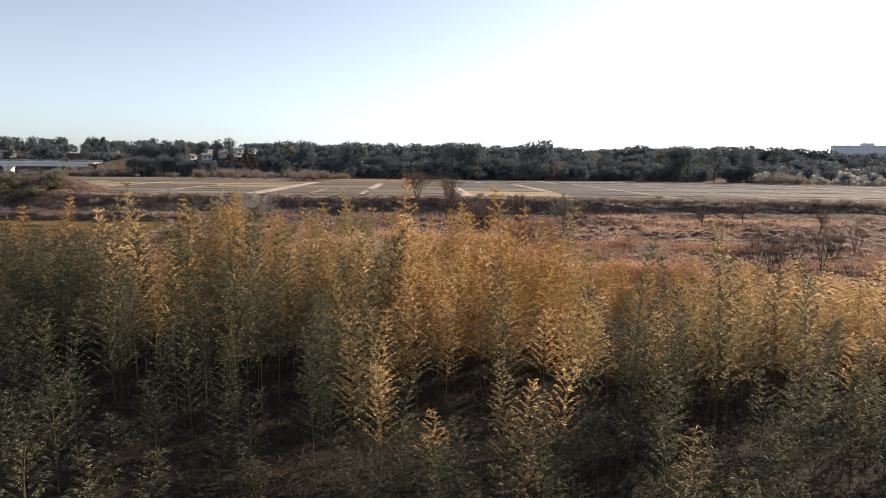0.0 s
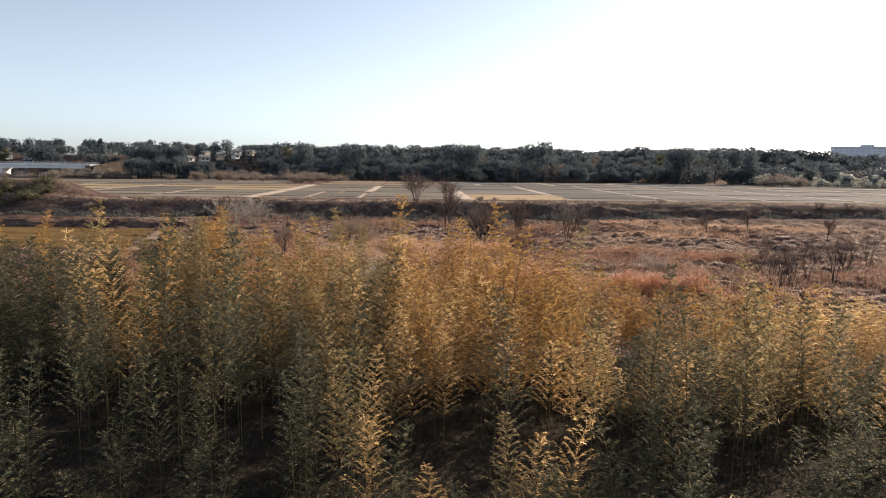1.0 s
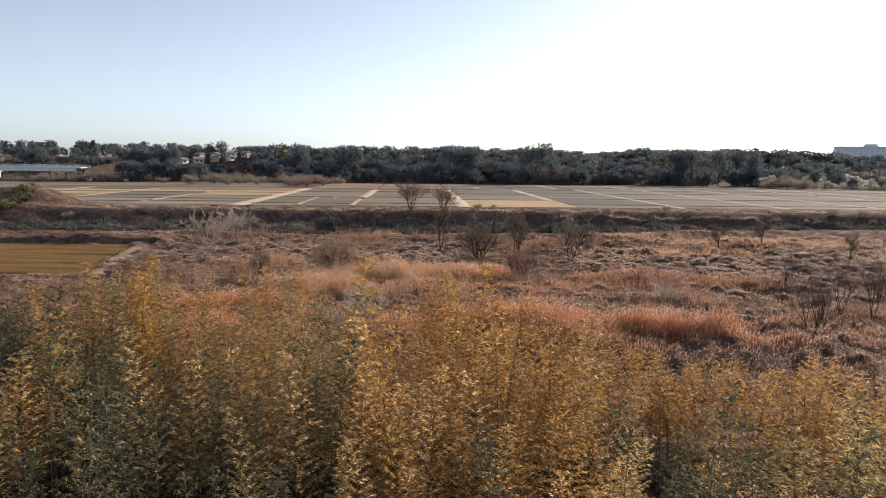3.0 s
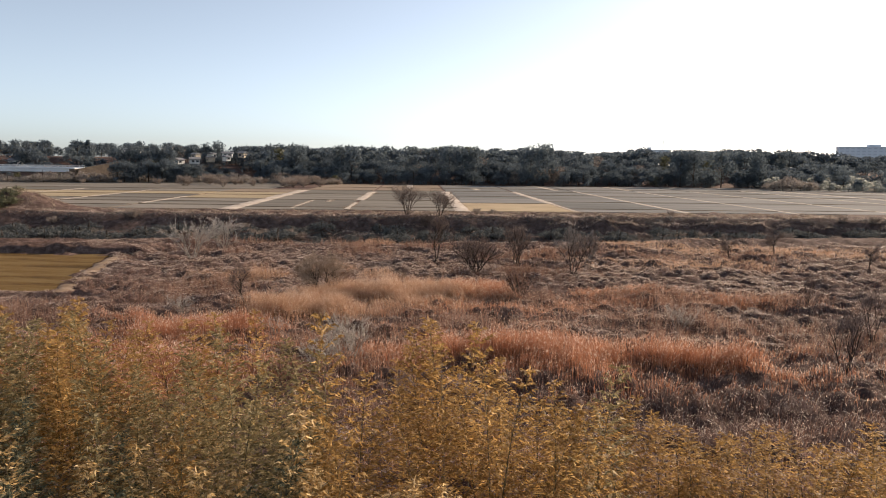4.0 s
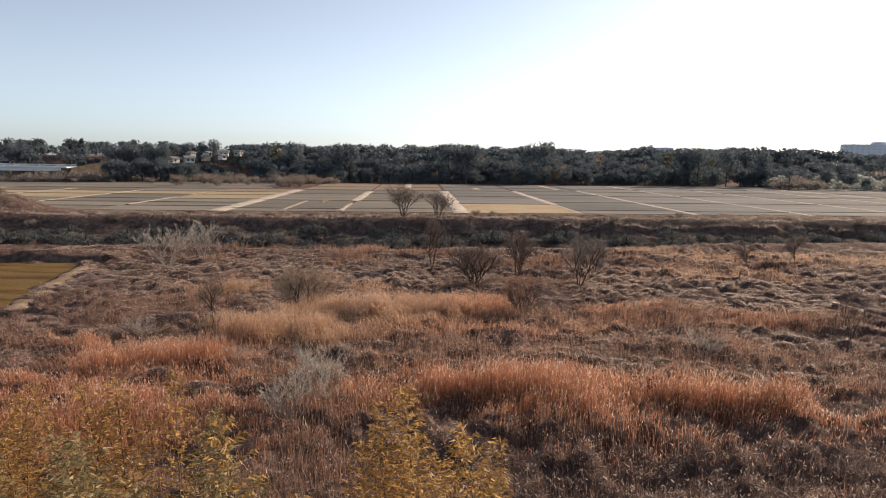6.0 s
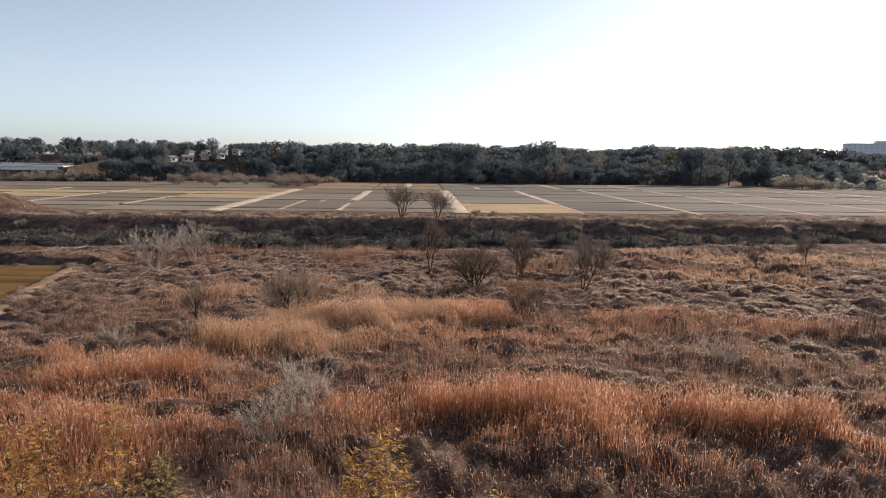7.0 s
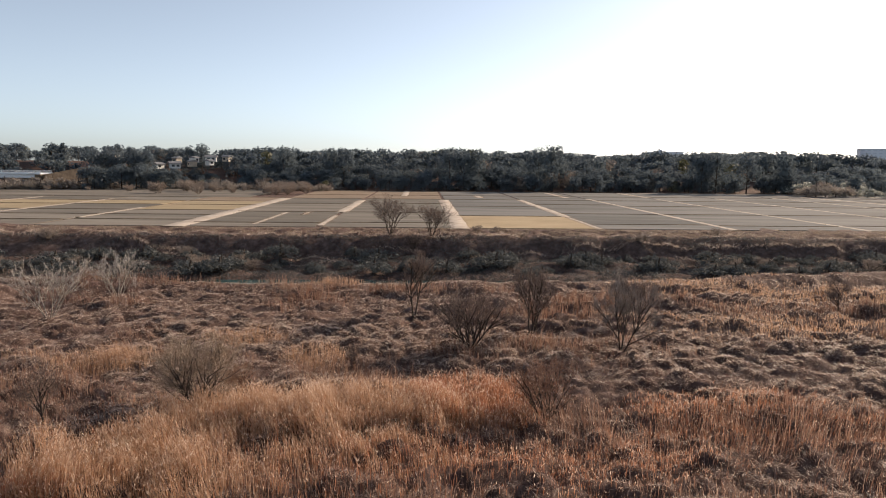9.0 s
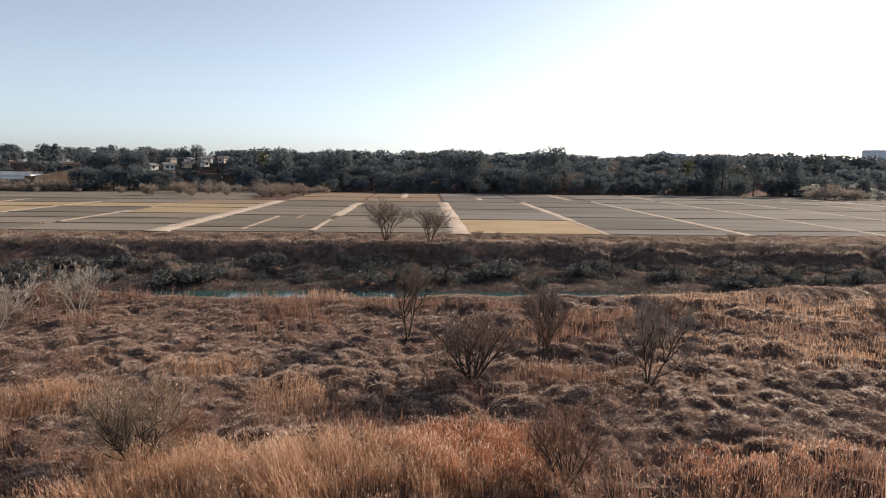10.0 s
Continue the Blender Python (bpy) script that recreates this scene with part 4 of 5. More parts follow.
    # dark sheet laid over the soil in place of the thicket's shade
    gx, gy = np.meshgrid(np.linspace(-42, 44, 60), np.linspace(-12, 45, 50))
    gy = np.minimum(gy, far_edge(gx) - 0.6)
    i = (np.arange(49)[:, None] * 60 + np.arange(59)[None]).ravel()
    shade_sheet = mesh_arrays("shade_floor", np.stack([gx, gy, height(gx, gy) + 0.05 + 0.05 * vnoise(gx * 1.3, gy * 1.3, 15)], -1).reshape(-1, 3), np.stack([i, i + 1, i + 61, i + 60], 1), M_SHADE_FLOOR, True)
    tagged(new("shade_floor", shade_sheet), "dark sheet standing in for shade under the bamboo", "ground", kind="structure")
    tagged(new("undergrowth", mesh_arrays("undergrowth", verts, faces, M_UNDER)), "added low undergrowth between the canes, darkened as if in shade", "undergrowth", kind="stuff")


make_bamboo()


# ---- bare trees ----
def tube(points, radii, sides=5):
    pts, rad = np.array(points), np.array(radii)
    ring = np.array([(math.cos(2 * math.pi * q / sides), math.sin(2 * math.pi * q / sides)) for q in range(sides)])
    verts = []
    for k, p in enumerate(pts):
        d = pts[min(k + 1, len(pts) - 1)] - pts[max(k - 1, 0)]
        d = d / (np.linalg.norm(d) + 1e-9)
        s = np.cross(d, (0.3, 0.9, 0.1))
        s /= np.linalg.norm(s) + 1e-9
        t = np.cross(d, s)
        verts += [p + rad[k] * (a * s + b * t) for a, b in ring]
    faces = [(sides * k + j, sides * k + (j + 1) % sides, sides * (k + 1) + (j + 1) % sides, sides * (k + 1) + j) for k in range(len(pts) - 1) for j in range(sides)]
    return verts, faces


def bare_tree(seed, tall=5.0, stems=1, spread=0.5, depth=4, trunk=0.09, start=0.25, bushy=5, lean=0.55):
    """A leafless tree grown limb by limb; the last two orders are thin twigs."""
    r = np.random.default_rng(seed)
    wood, wf, twigs = [], [], []

    def grow(p, d, length, rad, level):
        n = 4
        pts, q = [p], p
        for k in range(n):
            d = d + r.normal(0, 0.07, 3) + np.array([0, 0, 0.04])
            d = d / np.linalg.norm(d)
            q = q + d * length / n
            pts.append(q)
        if level >= depth - 1:
            for k in range(n):
                side = np.cross(d, r.normal(0, 1, 3))
                side = side / np.linalg.norm(side) * max(rad, 0.018)
                twigs.append((pts[k] - side, pts[k] + side, pts[k + 1]))
        else:
            v, f = tube(pts, [rad * (1 - 0.14 * k) for k in range(n + 1)], 5 if level < 2 else 3)
            wf.extend([tuple(i + len(wood) for i in q4) for q4 in f])
            wood.extend(v)
        if level < depth:
            kids = bushy if level < depth - 1 else bushy + 2
            for j in range(kids):
                g = (start if level == 0 else 0.25) + (1 - (start if level == 0 else 0.25)) * (j + r.random()) / kids
                i = min(int(g * n), n - 1)
                o = pts[i] + (pts[i + 1] - pts[i]) * (g * n - i)
                turned = np.cross(d, r.normal(0, 1, 3))
                turned /= np.linalg.norm(turned)
                nd = d * (1 - spread) + turned * spread + np.array([0, 0, 0.10])
                grow(o, nd / np.linalg.norm(nd), length * r.uniform(0.5, 0.75) * (1.15 - 0.4 * g), rad * 0.62, level + 1)

    for j in range(stems):
        b = 2 * math.pi * j / stems + r.uniform(-0.4, 0.4)
        out = np.array([math.cos(b), math.sin(b), 0]) * (lean if stems > 1 else 0.08)
        d = out + np.array([0, 0, 1])
        grow(np.array([0.12 * math.cos(b), 0.12 * math.sin(b), -0.1]) * (stems > 1) - np.array([0, 0, 0.05]), d / np.linalg.norm(d), tall * (0.62 if stems > 1 else 0.7), trunk * (0.7 if stems > 1 else 1), 0)
    wood, tw = np.array(wood), np.array(twigs).reshape(-1, 3)
    size = tall / max(wood[:, 2].max(), tw[:, 2].max())
    return wood * size, np.array(wf), tw * size, np.arange(len(tw)).reshape(-1, 3)


def tree_model(name, label, category, group, shape, bark, twig, place):
    wv, wf, tv, tf = shape
    ob = new(name, mesh_arrays("trunk", wv, wf, bark, True))
    tagged(ob, label, category, group)
    link_part("twig_crown", mesh_arrays("twig_crown", tv, tf, twig), ob)
    ob.matrix_basis = place
    return ob


def stand(x, y, rz=0.0):
    return pose(x, y, float(height(x, y)) - 0.05, 0, 0, rz)


SHAPES = {
    "spread": (bare_tree(1, 4.6, 7, 0.42, 3, 0.10, 0.2, 6), M_BARK, M_TWIG, "many-stemmed leafless willow in the brown marsh"),
    "single": (bare_tree(2, 6.4, 2, 0.38, 4, 0.12, 0.3, 5, 0.3), M_BARK, M_TWIG, "leafless grey-brown tree with a single forked trunk"),
    "airy": (bare_tree(3, 5.6, 3, 0.38, 4, 0.11, 0.25, 5, 0.38), M_BARK, M_TWIG, "leafless tree with a wide airy crown of twigs"),
    "bush": (bare_tree(4, 4.6, 7, 0.42, 3, 0.07, 0.1, 5), M_BARK, M_RED_TWIG, "dense leafless reddish-brown bush among the reeds"),
    "slender": (bare_tree(5, 4.2, 1, 0.5, 3, 0.09, 0.15, 9), M_BARK, M_TWIG, "slender leafless sapling with short side twigs"),
    "upright": (bare_tree(9, 5.0, 3, 0.32, 3, 0.06, 0.3, 4, 0.2), M_BARK, M_TWIG, "upright leafless sapling clump in the brown marsh"),
    "ash": (bare_tree(10, 5.8, 3, 0.36, 4, 0.10, 0.25, 5, 0.42), M_BARK, M_ASH_TWIG, "leafless grey tree with a fine wide crown of twigs"),
    "thicket": (bare_tree(16, 3.9, 9, 0.46, 3, 0.06, 0.12, 6, 0.7), M_BARK, M_TAN_TWIG, "wide tan leafless thicket among the dry reeds"),
    "pale": (bare_tree(6, 4.1, 7, 0.42, 4, 0.055, 0.2, 3, 0.5), M_PALE_BARK, M_PALE_TWIG, "pale bleached leafless tree with spreading branches"),
    "grey": (bare_tree(8, 3.6, 6, 0.40, 4, 0.05, 0.12, 3), M_PALE_BARK, M_GREY_TWIG, "pale grey leafless shrub in the reeds"),
}
MARSH_TREES = [  # kind, x, y, size
    ("spread", -0.9, 104.8, 1.25), ("single", -7.2, 116.2, 1.08), ("airy", 4.3, 110.2, 1.2), ("ash", 11.6, 105.6, 1.2), ("single", 14.8, 116.2, 0.72), ("bush", 4.5, 89.9, 0.95),
    ("grey", 17.8, 76.0, 0.8), ("slender", 45.0, 127.6, 1.1), ("upright", 32.9, 74.8, 1.0), ("upright", 34.4, 72.4, 1.05), ("upright", 26.3, 65.3, 1.15), ("upright", 38.9, 80.0, 1.1),
    ("upright", 33.7, 88.4, 0.7), ("upright", 31.0, 81.7, 0.65), ("upright", 30.2, 72.0, 0.8), ("slender", 52.6, 114.3, 0.9), ("upright", 43.0, 83.5, 1.0), ("slender", -24.7, 85.3, 1.0),
    ("pale", -27.2, 77.3, 0.55), ("thicket", -17.1, 89.2, 1.25), ("bush", -14.8, 90.2, 0.6), ("pale", -41.4, 109.6, 1.5), ("pale", -42.1, 122.2, 1.4), ("pale", -15.7, 69.2, 0.42),
    ("grey", -9.2, 60.4, 0.95), ("grey", -8.0, 63.2, 1.05), ("grey", -9.4, 66.4, 0.95), ("slender", 37.0, 124.0, 1.0), ("slender", -9.4, 99.5, 0.5),
]
made = {}
for k, (kind, x, y, size) in enumerate(MARSH_TREES):
    shape, bark, twig, label = SHAPES[kind]
    m = stand(x, y, (k * 73) % 360)
    if kind in made:
        ob = copy_thing(made[kind], m)
    else:
        ob = made[kind] = tree_model("bare_tree", label, "tree", "bare marsh trees", shape, bark, twig, m)
    ob.scale = (size, size, size)


# ---- the grass field in the marsh ----
def ochre_field():
    xs, ys = np.linspace(0, 1, 60), np.linspace(84, 113, 40)
    gx, gy = np.meshgrid(xs, ys)
    gx = -120 + (field_edge(gy) + 120 + 1.4 * (fbm(gy * 0.5, 2.0, 3, 2) - 0.5)) * gx
    gy = gy + 0.1 * (gx + 50) * (gy - 84) / 29
    z = 0.06 + 0.12 * (fbm(gx * 0.3, gy * 0.3, 3, 3) - 0.5)
    n = len(xs)
    i = (np.arange(len(ys) - 1)[:, None] * n + np.arange(n - 1)[None]).ravel()
    ob = new("grass_field", mesh_arrays("grass_field", np.stack([gx, gy, z], -1).reshape(-1, 3), np.stack([i, i + 1, i + n + 1, i + n], 1), M_OCHRE, True))
    tagged(ob, "ochre mown grass field beside the marsh", "field", kind="structure")
    # the pale trodden path along its edge
    ys = np.linspace(84, 117, 60)
    mid = field_edge(ys) + 0.9 + 1.4 * (fbm(ys * 0.5, 2.0, 3, 2) - 0.5) + 1.6 * step(108, 117, ys)
    rows = [np.stack([mid + o * (0.5 + fbm(ys * 0.7, o * 3.0, 65, 3)), ys, 0.10 + dz + 0.05 * (fbm(ys * 1.1, o, 66, 2) - 0.5)], 1) for o, dz in ((-0.8, -0.12), (-0.4, 0.0), (0.1, 0.02), (0.7, 0.0), (1.3, -0.25))]
    i = (np.arange(4)[:, None] * 60 + np.arange(59)[None]).ravel()
    ob = new("path", mesh_arrays("path", np.concatenate(rows), np.stack([i, i + 60, i + 61, i + 1], 1), M_PATH, True))
    tagged(ob, "narrow pale trodden path along the mown field", "path", kind="structure")


ochre_field()


# ---- bushes along the far bank ----
def thick_twigs(shape, grow):
    """The same growth with stouter twigs, for bushes that are only ever seen from afar."""
    wv, wf, tv, tf = shape
    t = tv.reshape(-1, 3, 3).copy()
    mid = t[:, :2].mean(1, keepdims=True)
    t[:, :2] = mid + (t[:, :2] - mid) * grow
    return wv, wf, t.reshape(-1, 3), tf


SHAPES["bank"] = (thick_twigs(bare_tree(11, 6.8, 8, 0.42, 4, 0.07, 0.25, 4, 0.36), 0.9), M_BARK, M_TWIG, "leafless willow bush on the far river bank")
SHAPES["scrub"] = (thick_twigs(bare_tree(12, 2.2, 7, 0.55, 2, 0.05, 0.1, 7), 1.8), M_BARK, M_BRUSH, "low dark leafless scrub on the bank slope")
BANK_BUSHES = [("bank", -15.5, -14.5, 1.2), ("bank", -15.0, -6.5, 1.05), ("bank", -20, -10, 0.6), ("scrub", -7, 3, 0.8), ("scrub", -7, 7, 0.7), ("scrub", -9, 52, 0.8)]
bank_r = np.random.default_rng(44)
for k in range(22):
    BANK_BUSHES.append(("scrub", float(bank_r.uniform(-34, -18)), float(bank_r.uniform(-115, 115)), float(bank_r.uniform(0.6, 1.25))))
for k, (kind, u, v, size) in enumerate(BANK_BUSHES):
    x, y = from_uv(u, v)
    m = stand(float(x), float(y), (k * 67) % 360)
    if kind in made:
        ob = copy_thing(made[kind], m)
    else:
        shape, bark, twig, label = SHAPES[kind]
        ob = made[kind] = tree_model("bank_bush", label, "bush", "bank bushes", shape, bark, twig, m)
    broad = 1.3 if kind == "bank" else 1.0
    ob.scale = (size * broad, size * broad, size)


# ---- the woods ----
def crown_mesh(seed, tall, wide, leaves, size, kind="round"):
    """A leafy crown: leaf clumps on the outside of many uneven lobes, with gaps, round a tapered trunk with limbs."""
    r = np.random.default_rng(seed)
    wv, wf = [], []

    def limb(points, radii, sides):
        v, f = tube(points, radii, sides)
        wf.extend([tuple(i + len(wv) for i in q) for q in f])
        wv.extend(v)

    limb([np.array([0, 0, -0.3]), np.array([0.1, 0, tall * 0.3]), np.array([0.0, 0.15, tall * 0.6]), np.array([0.1, 0.1, tall * 0.85])], [0.26, 0.2, 0.13, 0.05], 6)
    lobes = []
    if kind == "round":
        for k in range(19):
            b, q = r.uniform(0, 2 * np.pi), r.uniform(0.0, 1.0)
            rad = wide / 2 * math.sqrt(r.random()) * (1.0 - 0.55 * q)
            lobes.append((np.array([rad * math.cos(b), rad * math.sin(b), tall * (0.12 + 0.74 * q)]), wide * r.uniform(0.18, 0.29)))
    elif kind == "cone":
        for k in range(16):
            q = k / 15
            b = 2.4 * k
            rad = wide * 0.28 * (1 - q)
            lobes.append((np.array([rad * math.cos(b), rad * math.sin(b), tall * (0.22 + 0.74 * q)]), wide * (0.30 * (1 - q) + 0.10)))
    else:
        for k in range(13):
            b, rad = r.uniform(0, 2 * np.pi), wide / 2 * math.sqrt(r.random())
            lobes.append((np.array([rad * math.cos(b), rad * math.sin(b), tall * (0.25 + 0.45 * (1 - (2 * rad / wide) ** 2) * r.uniform(0.5, 1.2))]), wide * r.uniform(0.13, 0.22)))
    for c, rad in lobes[:6]:
        limb([np.array([0, 0, c[2] * 0.55]), c * 0.7 + np.array([0, 0, c[2] * 0.12]), c], [0.10, 0.06, 0.03], 4)
    per = leaves // len(lobes)
    inner, ruffle = (0.55, 0.5) if kind == "dome" else (0.76, 0.2)
    pts = []
    for c, rad in lobes:
        d = r.normal(0, 1, (per, 3))
        d /= np.linalg.norm(d, axis=1)[:, None]
        p = c + d * rad * np.array([1, 1, 0.8]) * r.uniform(inner, 1.1, (per, 1))
        t1 = np.cross(d, r.normal(0, 1, (per, 3)))
        t1 /= np.linalg.norm(t1, axis=1)[:, None]
        t2 = np.cross(d, t1) + ruffle * r.normal(0, 1, (per, 3))
        sz = size * r.uniform(0.5, 1.3, (per, 1))
        pts.append(np.stack([p - t1 * sz * 0.5, p + t1 * sz * 0.5, p + t2 * sz * 0.8], 1))
    lv = np.concatenate(pts).reshape(-1, 3)
    return np.array(wv), np.array(wf), lv, np.arange(len(lv)).reshape(-1, 3)


WOOD_KINDS = [
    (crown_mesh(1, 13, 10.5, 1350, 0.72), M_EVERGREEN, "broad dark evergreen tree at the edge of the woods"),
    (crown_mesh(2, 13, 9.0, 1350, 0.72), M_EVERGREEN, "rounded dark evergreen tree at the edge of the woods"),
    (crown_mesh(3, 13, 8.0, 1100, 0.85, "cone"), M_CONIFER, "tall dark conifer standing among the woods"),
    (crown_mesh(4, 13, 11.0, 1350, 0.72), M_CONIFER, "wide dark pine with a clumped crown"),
    (crown_mesh(5, 13, 9.5, 1300, 0.7), M_OLIVE, "olive-brown tree with thin winter foliage"),
    (crown_mesh(6, 13, 13.0, 1100, 0.80, "dome"), M_SILVER, "silvery-green bush thicket with painted sun glints at the woods' end"),
    (crown_mesh(7, 13, 9.0, 1300, 0.45), M_BRUSH, "leafless grey-brown tree among the evergreens"),
    (crown_mesh(8, 3.0, 4.2, 1000, 0.23, "dome"), M_BANKSHRUB, "dark leafy shrub on the river bank, shade mixed into its colour"),
    (crown_mesh(9, 7, 11.0, 1250, 0.46, "dome"), M_GREYBRUSH, "rounded pale grey leafless thicket before the woods"),
    (crown_mesh(10, 3.4, 4.6, 1000, 0.26, "dome"), M_OLIVE, "olive-green leafy bush on the mound by the river"),
]
wood_made = {}


def plant_wood(kind, x, y, size, wide=1.0, sink=0.0, turn=0.0):
    m = pose(x, y, float(height(x, y)) - 0.1 - sink, 0, 0, turn)
    if kind in wood_made:
        ob = copy_thing(wood_made[kind], m)
    else:
        (wv, wf, lv, lf), mat, label = WOOD_KINDS[kind]
        ob = wood_made[kind] = new("shrub" if kind in (7, 9) else "tree", mesh_arrays("trunk", wv, wf, M_BARK))
        tagged(ob, label, "bush" if kind in (7, 9) else "tree", "bank shrubs" if kind in (7, 9) else "woods")
        link_part("crown", mesh_arrays("crown", lv, lf, mat), ob)
        ob.matrix_basis = m
    ob.scale = (size * wide, size * wide, size)


far_trees = []


def plant_far(kind, x, y, size, wide, turn):
    (wv, wf, lv, lf), mat, label = WOOD_KINDS[kind]
    c, s = math.cos(turn), math.sin(turn)
    rot = np.array([[c * wide, s * wide, 0], [-s * wide, c * wide, 0], [0, 0, 1]]) * size
    lv = lv.reshape(-1, 3, 3)[:: 5 if len(lv) > 4000 else 4]
    lv = (lv.mean(1, keepdims=True) + (lv - lv.mean(1, keepdims=True)) * 2.0).reshape(-1, 3)
    far_trees.append((kind, lv @ rot + np.array([x, y, float(height(x, y)) - 0.1]), wv @ rot + np.array([x, y, float(height(x, y)) - 0.1])))


wood_r = np.random.default_rng(31)
ROWS_W = ((216, 5.0, -92, 166, 0.42, 0.75), (225, 6.0, -98, 172, 0.70, 0.98), (238, 6.5, -105, 178, 0.85, 1.1), (256, 7.5, -115, 205, 0.92, 1.18), (282, 7, -125, 245, 0.95, 1.18), (300, 7, -135, 290, 0.95, 1.15), (320, 7, -140, 340, 0.92, 1.15), (342, 7, -150, 380, 0.95, 1.15))
for row, (u, gap, v0, v1, low, high) in enumerate(ROWS_W):
    for v in np.arange(v0, v1, gap):
        uu, vv = u + wood_r.uniform(-5, 5), v + wood_r.uniform(-2.5, 2.5)
        x, y = from_uv(uu, vv)
        kind = int(wood_r.choice([0, 1, 2, 3, 4, 6], p=[0.44, 0.36, 0.0, 0.15, 0.02, 0.03]))
        bulk = 0.85 + 0.4 * float(fbm(vv * 0.035, 2.0 + 0.2 * row, 51, 2))
        size, wide, turn = float(wood_r.uniform(low, high)) * bulk, float(wood_r.uniform(0.95, 1.35)), float(wood_r.uniform(0, 6.28))
        if row < 3:
            plant_wood(kind, float(x), float(y), size, wide, 0, math.degrees(turn))
        else:
            plant_far(kind, float(x), float(y), size, wide, turn)
# the wooded rise to the west, with houses in its gaps
for k in range(380):
    x, y = float(wood_r.uniform(-430, -112)), float(wood_r.uniform(402, 530))
    if (-204 < x + 0.45 * (y - 430) < -152 and y < 440) or (-240 < x + 0.5 * (y - 430) < -226 and y < 432):
        if wood_r.random() < 0.85:
            continue
    kind = int(wood_r.choice([0, 1, 2, 3, 4, 6], p=[0.34, 0.32, 0.08, 0.18, 0.04, 0.04]))
    plant_far(kind, x, y, float(wood_r.uniform(0.45, 0.9)), float(wood_r.uniform(0.95, 1.35)), float(wood_r.uniform(0, 6.28)))
for x, y, top in ((25, 420, 26.6), (18, 424, 24.6), (-88, 420, 24.8), (-95, 423, 24.2), (-22, 422, 24.8), (-14, 425, 24.4), (-30, 424, 24.2), (104, 424, 24.8), (112, 426, 24.4), (127, 424, 23.8), (-122, 420, 24.0), (148, 424, 22.6), (-190, 448, 26.0), (-183, 450, 26.5), (-199, 446, 25.0), (-208, 446, 24.5)):
    z = float(height(x, y))  # the trees that stand out of the skyline
    plant_wood((0, 3, 1)[int(x) % 3], x, y, (top - z) / 12.6, 0.85, 0, float(x * 31 % 360))
shrub_r = np.random.default_rng(61)
for k in range(150):  # dark shrubs on the river bank, its shade put into their colour
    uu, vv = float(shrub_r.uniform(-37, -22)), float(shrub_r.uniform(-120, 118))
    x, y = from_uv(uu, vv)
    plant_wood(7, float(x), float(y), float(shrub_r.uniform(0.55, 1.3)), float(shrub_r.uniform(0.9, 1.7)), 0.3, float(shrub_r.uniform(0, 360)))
for k in range(5):  # a pale domed thicket at the end of the paddies
    plant_wood(8, 147 + 4.6 * k, 399, (1.05, 1.35, 1.5, 1.35, 1.0)[k], 0.95, 0.3, 70.0 * k)
for k in range(14):  # pale thickets along the road embankment and under the bridge
    plant_wood(8, -240 + 3.2 * k + float(shrub_r.uniform(-1, 1)), 352 + 2.2 * k, float(shrub_r.uniform(0.9, 1.2)), 1.1, 0.3, 47.0 * k)
for k in range(10):
    plant_wood(8, -204 + 4.6 * k, 389 + float(shrub_r.uniform(-3, 3)), float(shrub_r.uniform(0.6, 0.85)), 1.25, 0.3, 83.0 * k)
for k in range(11):
    plant_wood(8, -300 + 6.2 * k, 356 + float(shrub_r.uniform(-2, 2)), float(shrub_r.uniform(0.6, 0.8)), 1.6, 0.3, 59.0 * k)
for k in range(14):
    plant_wood(8, float(shrub_r.uniform(-160, -92)), float(shrub_r.uniform(382, 408)), float(shrub_r.uniform(0.7, 1.15)), 1.2, 0.3, 59.0 * k)
for k in range(22):  # scrub on the mound by the river
    plant_wood(9, -114 - abs(float(shrub_r.normal(0, 12))), 170 + float(shrub_r.normal(0, 3.0)), float(shrub_r.uniform(0.6, 1.0)), 1.3, 0.2, 30.0 * k)
for k in range(7):  # a dark stand in front of the western houses
    plant_wood((0, 1, 3)[k % 3], -224 + 5.0 * k + float(wood_r.uniform(-2, 2)), 406 + float(wood_r.uniform(-4, 6)), float(wood_r.uniform(1.4, 1.75)), 0.75, 0, 40.0 * k)
for k in range(13):  # dark trees before the road embankment
    plant_wood((1, 0, 3)[k % 3], -203 + 3.0 * k + float(wood_r.uniform(-1.5, 1.5)), 367 + 1.6 * k + float(wood_r.uniform(-3, 3)), float(wood_r.uniform(0.72, 1.05)), 1.15, 0, 61.0 * k)
for k in range(16):  # trees that close the eastern end of the woods
    plant_wood((1, 0, 3, 5)[k % 4], 138 + 4.2 * k + float(wood_r.uniform(-2, 2)), 428 + float(wood_r.uniform(-8, 8)), float(wood_r.uniform(0.6, 0.95)), 1.2, 0, 61.0 * k)
for k in range(80):  # undergrowth trees at the foot of the western rise
    plant_far((1, 4, 6, 0)[k % 4], float(wood_r.uniform(-420, -120)), float(wood_r.uniform(390, 420)), float(wood_r.uniform(0.18, 0.42)), 1.6, 1.7 * k)
for k in range(18):  # trees that half hide the village
    plant_far((0, 1, 3)[k % 3], -207 + 2.8 * k + float(wood_r.uniform(-1.2, 1.2)), float(wood_r.uniform(402, 428)), float(wood_r.uniform(0.28, 0.55)), 1.0, 2.7 * k)
for k in range(46):  # small trees round the hillside houses
    plant_far((1, 0, 3)[k % 3], float(wood_r.uniform(-206, -150)), float(wood_r.uniform(408, 442)), float(wood_r.uniform(0.22, 0.42)), 1.3, 2.1 * k)
